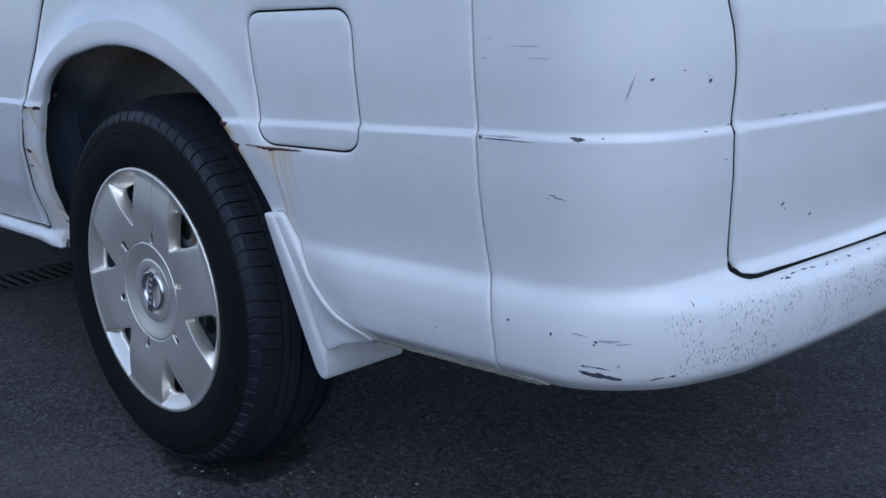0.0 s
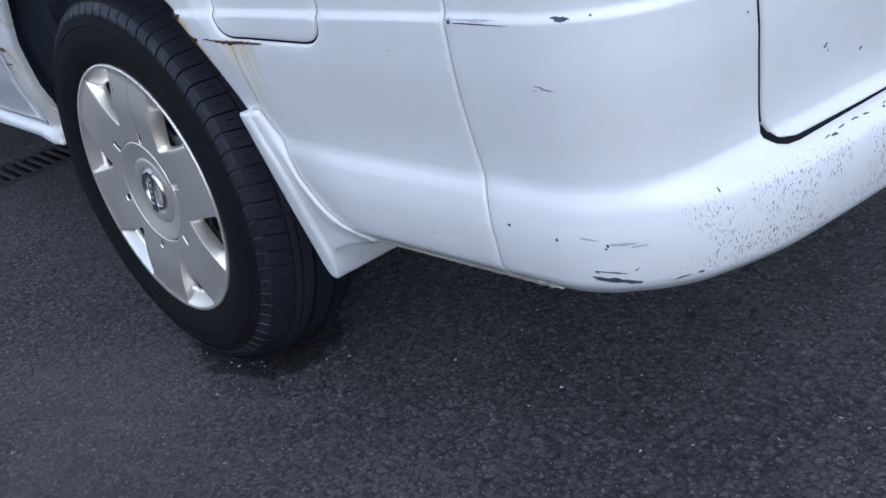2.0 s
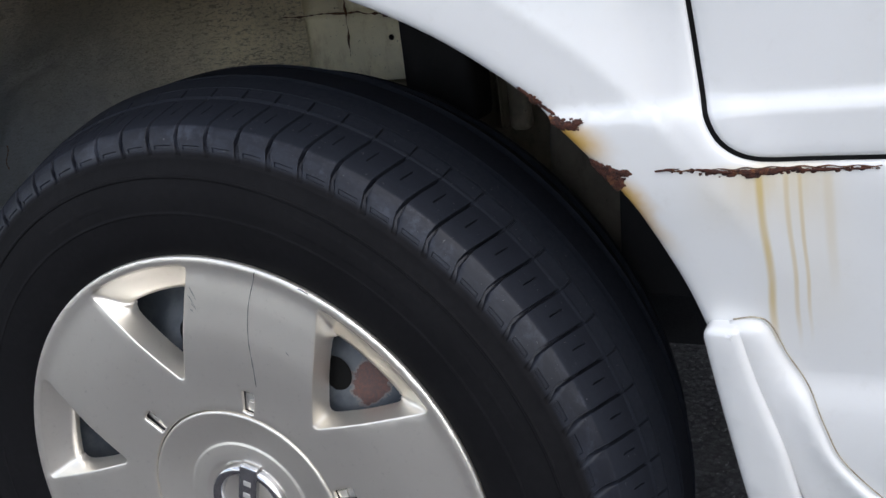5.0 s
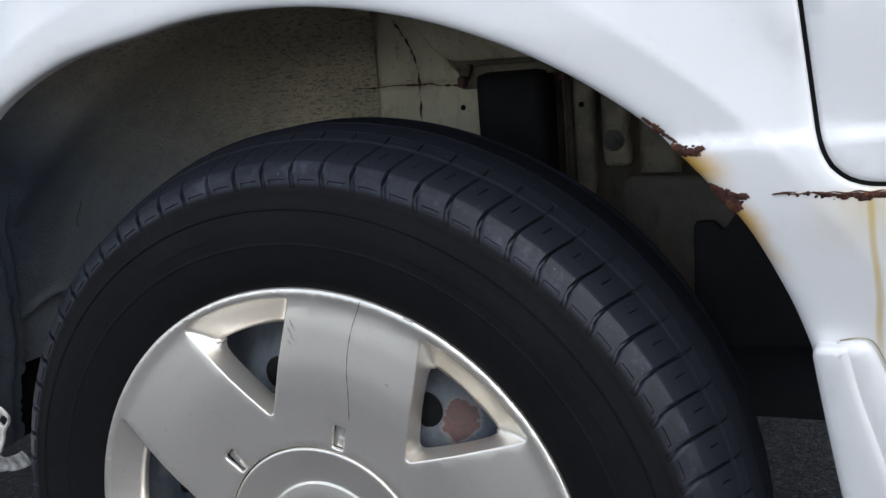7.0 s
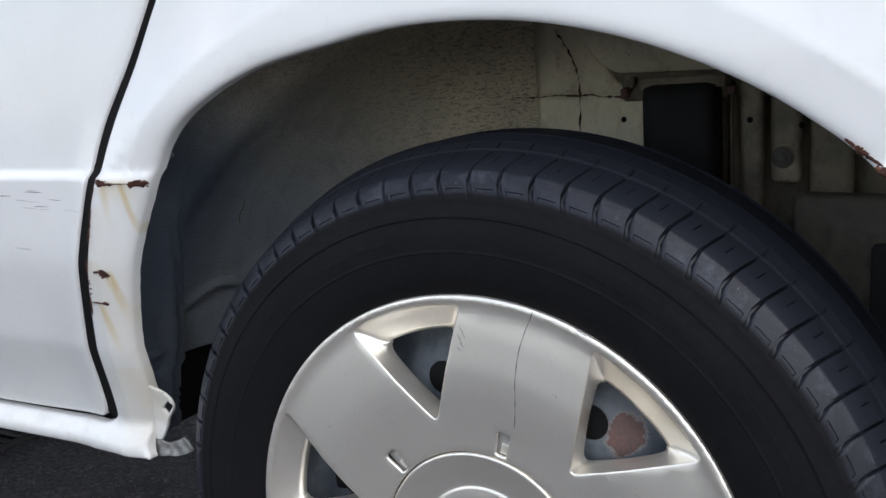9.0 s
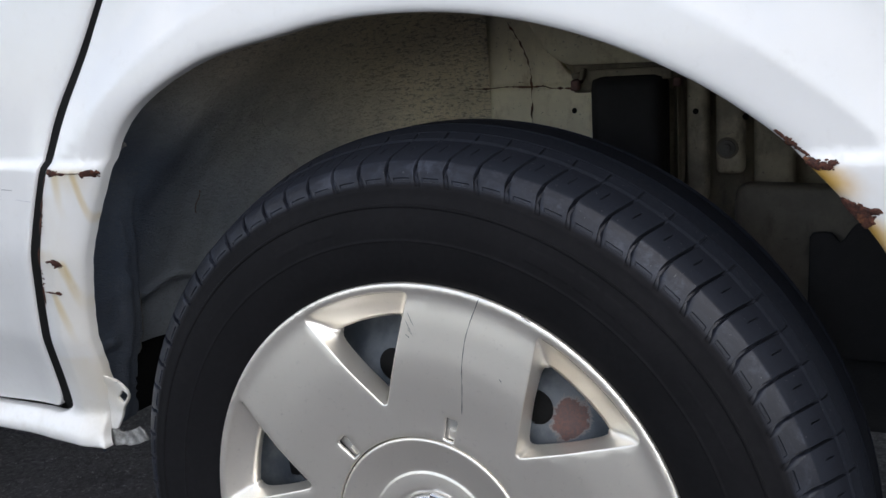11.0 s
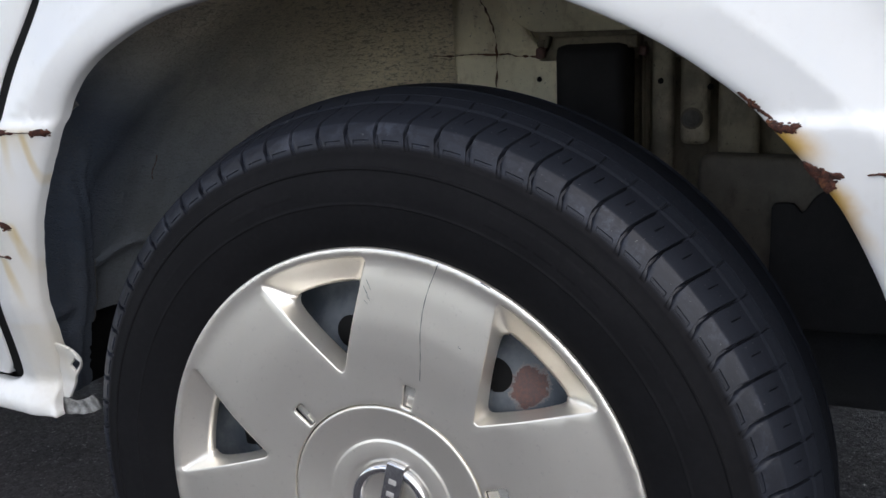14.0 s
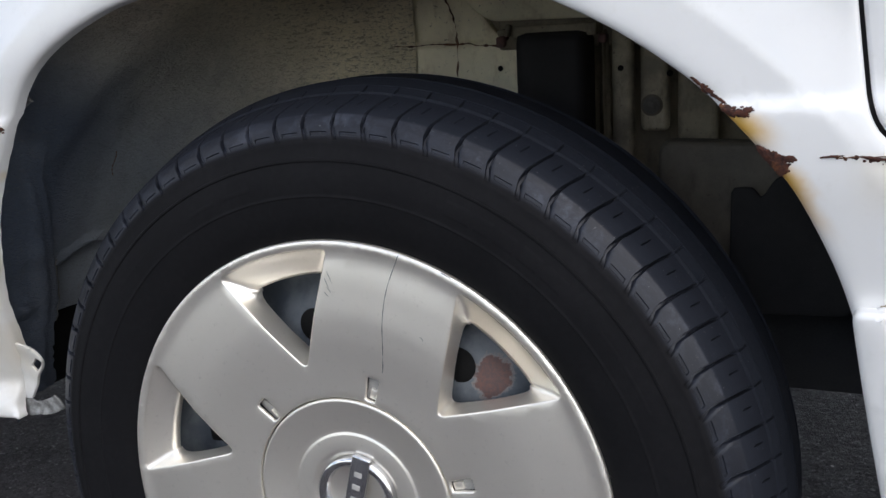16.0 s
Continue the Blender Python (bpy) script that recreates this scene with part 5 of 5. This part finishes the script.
sheet("cream_inner_panel", cream, [], cream_lift, CREAM, van, "dusty cream-painted inner panel with cracked seams", 0.007, (0.664, 0.667, 0.67, 0.672), 0.002, 0.02)
w = np.random.RandomState(3)
line = [(x, BACK_Y - 0.0145 + 0.001 * w.rand(), 0.6675 + 0.0006 * math.sin(x * 120) - 0.0035 * ease(0.0, 0.01, x)) for x in np.linspace(-0.085, 0.06, 40)]
tube("seam_sealer", line, [max(0.00025, 0.0019 * w.rand() - 0.0002) for _ in line], SEALER, van, "cracked brown seam sealer")
line = [(u + 0.0007 * math.sin(i * 1.9), BACK_Y - 0.0155, v) for i, (u, v) in enumerate(smooth_line([(-0.037, 0.735), (-0.023, 0.713), (-0.014, 0.690), (-0.012, 0.667), (-0.0135, 0.625)], 8))]
tube("seam_sealer", line, [max(0.00010, 0.0018 * w.rand() ** 2 - 0.0002) for _ in line], SEALER, van, "cracked brown seam sealer")
rail = rounded([(-0.018, 0.760), (0.003, 0.719), (0.018, 0.6975), (0.033, 0.6875), (0.26, 0.6845), (0.26, 0.760)], [0.004, 0.01, 0.008, 0.008, 0.004, 0.004], 5)


def rail_lift(u, v, sunk):
    return np.stack([u, 0.286 - 0.010 * ease(0.688, 0.708, v) - 0.006 * ease(0.0, 0.05, u) + sunk, v], -1)


sheet("upper_rail", rail, [], rail_lift, CREAM, van, "cream-painted pressed rail", 0.006, (), 0.004, 0.035)
# web in dark olive: the shadow under the rail is in its colour
part("rail_web", box((0.18, 0.010, 0.034), (0.125, 0.303, 0.676), 0.003), OLIVE, van, "grimy web below the rail, its shadow put in the olive colour")
part("rusty_clip", box((0.0075, 0.012, 0.0105), (0.0405, 0.290, 0.6675), 0.002, (8, 5, 0)), RIM_RUST, van, "small rusty red clip")
part("clip_stud", box((0.009, 0.010, 0.006), (0.042, 0.291, 0.6765), 0.002, (0, -12, 0)), OLIVE, van)
part("clip_stud", box((0.0045, 0.010, 0.012), (0.0485, 0.289, 0.678), 0.0015, (0, 14, 0)), OLIVE, van)
part("cream_tab", box((0.0075, 0.012, 0.0085), (0.1445, 0.284, 0.6665), 0.002, (0, 8, 0)), RIM_RUST, van, "small rust-stained tab")
part("bump_stop", box((0.068, 0.05, 0.110), (0.100, 0.277, 0.620), 0.010), BLACK_RUBBER, van, "black rubber bump stop block")
part("bump_stop_bracket", box((0.082, 0.04, 0.012), (0.100, 0.292, 0.676), 0.002), OLIVE, van, "grimy metal bracket")
for x0, x1, z0, z1, y in ((0.137, 0.147, 0.55, 0.675, 0.300), (0.151, 0.172, 0.55, 0.690, 0.294), (0.179, 0.206, 0.578, 0.690, 0.290), (0.212, 0.250, 0.56, 0.66, 0.300)):
    part("bracket_rib", box((x1 - x0, 0.016, z1 - z0), ((x0 + x1) / 2, y, (z0 + z1) / 2), 0.0085, seg=4), DUSTY if x0 in (0.151, 0.179) else OLIVE, van, "dusty pressed bracket rib, toned down for dim light")


def bolt(x, y, z, r, mat, washer=True):
    prof = [(r * 1.7, 0.002), (r * 1.7, -0.0006), (r * 1.5, -0.0014), (r * 0.95, -0.0014), (r * 0.95, -0.004), (r * 0.8, -0.0052), (0.0, -0.0055)]
    v, f = lathe(prof if washer else prof[3:], 18)
    finish("bolt", [(a + x, b + y, c + z) for a, b, c in v], f, mat, van, "grimy bolt head with washer")


v, f = lathe([(0.0, 0.0), (0.0098, 0.0), (0.0104, 0.001)], 20)
finish("bolt_recess", [(a + 0.1905, b + 0.2813, c + 0.603) for a, b, c in v], f, BROWN_METAL, van, "grimy ring round the bolt")
bolt(0.1905, 0.2800, 0.603, 0.0046, GREY_METAL)
bolt(0.043, 0.300, 0.6715, 0.0032, RUST, False)
bolt(0.145, 0.290, 0.6665, 0.0030, RUST, False)
for x, y, z in ((0.0335, BACK_Y - 0.0146, 0.641), (0.1605, 0.2855, 0.638), (0.207, 0.2815, 0.632)):
    v, f = lathe([(0.0, 0.0), (0.0026, 0.0), (0.0030, 0.001)], 16)
    finish("drain_hole", [(a + x, b + y, c + z) for a, b, c in v], f, GAP, van)
lower = rounded([(0.205, 0.575), (0.30, 0.575), (0.345, 0.52), (0.345, 0.44), (0.24, 0.44), (0.205, 0.50)], 0.012, 5)


def lower_lift(u, v, sunk):
    return np.stack([u, 0.235 - 0.20 * (u - 0.205) + 0.25 * np.maximum(v - 0.55, 0) + sunk, v], -1)


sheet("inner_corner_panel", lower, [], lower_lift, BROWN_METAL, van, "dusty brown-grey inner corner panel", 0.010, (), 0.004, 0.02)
rubber = rounded([(0.272, 0.539), (0.290, 0.540), (0.297, 0.530), (0.306, 0.546), (0.324, 0.556), (0.372, 0.49), (0.372, 0.435), (0.272, 0.432)], [0.004, 0.004, 0.003, 0.006, 0.01, 0.01, 0.01, 0.008], 4)
sheet("rubber_screen", rubber, [], flat_lift(0.185, 0.1), BLACK_RUBBER, van, "black rubber splash screen", 0.010, (), 0.002, 0.004)


# ---- drain channel grate in the asphalt, beyond the wheel ----
def drain_grate():
    x0, x1, y0, y1 = -1.535, -1.365, -0.9, 1.9
    g = tagged(new("drain_grate"), "dark iron drain grate in the asphalt", "grate")
    g.location = (-1.45, 0.5, 0)
    for x in (x0, x1):
        part("grate_edge", box((0.018, y1 - y0, 0.012), (x + 1.45, 0, 0.001), 0.002), IRON, g)
    bm = box((0.150, 0.013, 0.012), (0, 0, 0.0), 0.002)
    first = part("grate_bar", bm, IRON, g)
    n = int((y1 - y0) / 0.032)
    first.location = (0, y0 - 0.5, 0.002)
    for i in range(1, n):
        o = new("grate_bar", first.data)
        o.parent = g
        o.location = (0, y0 - 0.5 + i * 0.032, 0.002)
    # flat black plate that paints the shade between the bars
    part("grate_shade_plate", box((0.155, y1 - y0, 0.002), (0, 0, 0.0012), 0), GAP, g)


drain_grate()


# ---- loose grit on the asphalt ----
def grit():
    r = np.random.RandomState(11)
    n = 15000
    x, y = r.uniform(-1.0, 1.9, n), r.uniform(-0.75, 0.9, n)
    size = 0.0006 + 0.0023 * r.rand(n) ** 4
    base = np.array([(1, 0, -0.2), (0, 1, -0.2), (-1, 0, -0.2), (0, -1, -0.2), (0, 0, 0.9)])
    tri = np.array([(0, 1, 4), (1, 2, 4), (2, 3, 4), (3, 0, 4)])
    verts, faces = [], []
    for i in range(n):
        a = r.rand() * 6.28
        c, s = math.cos(a), math.sin(a)
        k = base * size[i] * r.uniform(0.6, 1.3, (5, 3)) * (1.5, 0.75, 1)
        verts.append(np.c_[k[:, 0] * c - k[:, 1] * s + x[i], k[:, 0] * s + k[:, 1] * c + y[i], k[:, 2] + 0.0004])
        faces.append(tri + 5 * i)
    k = Mat("pale_grit", 0.8)
    rnd = k.t.nodes.new("ShaderNodeNewGeometry").outputs["Random Per Island"]
    k.colour(k.mix(k.span(rnd, 0.75, 1.0), (0.08, 0.08, 0.08), (0.38, 0.375, 0.37)))
    ob = finish("asphalt_grit", np.vstack(verts), np.vstack(faces), k.m, None, smooth=False)
    tagged(ob, "loose pale grit scattered on asphalt", "grit", kind="stuff")


grit()
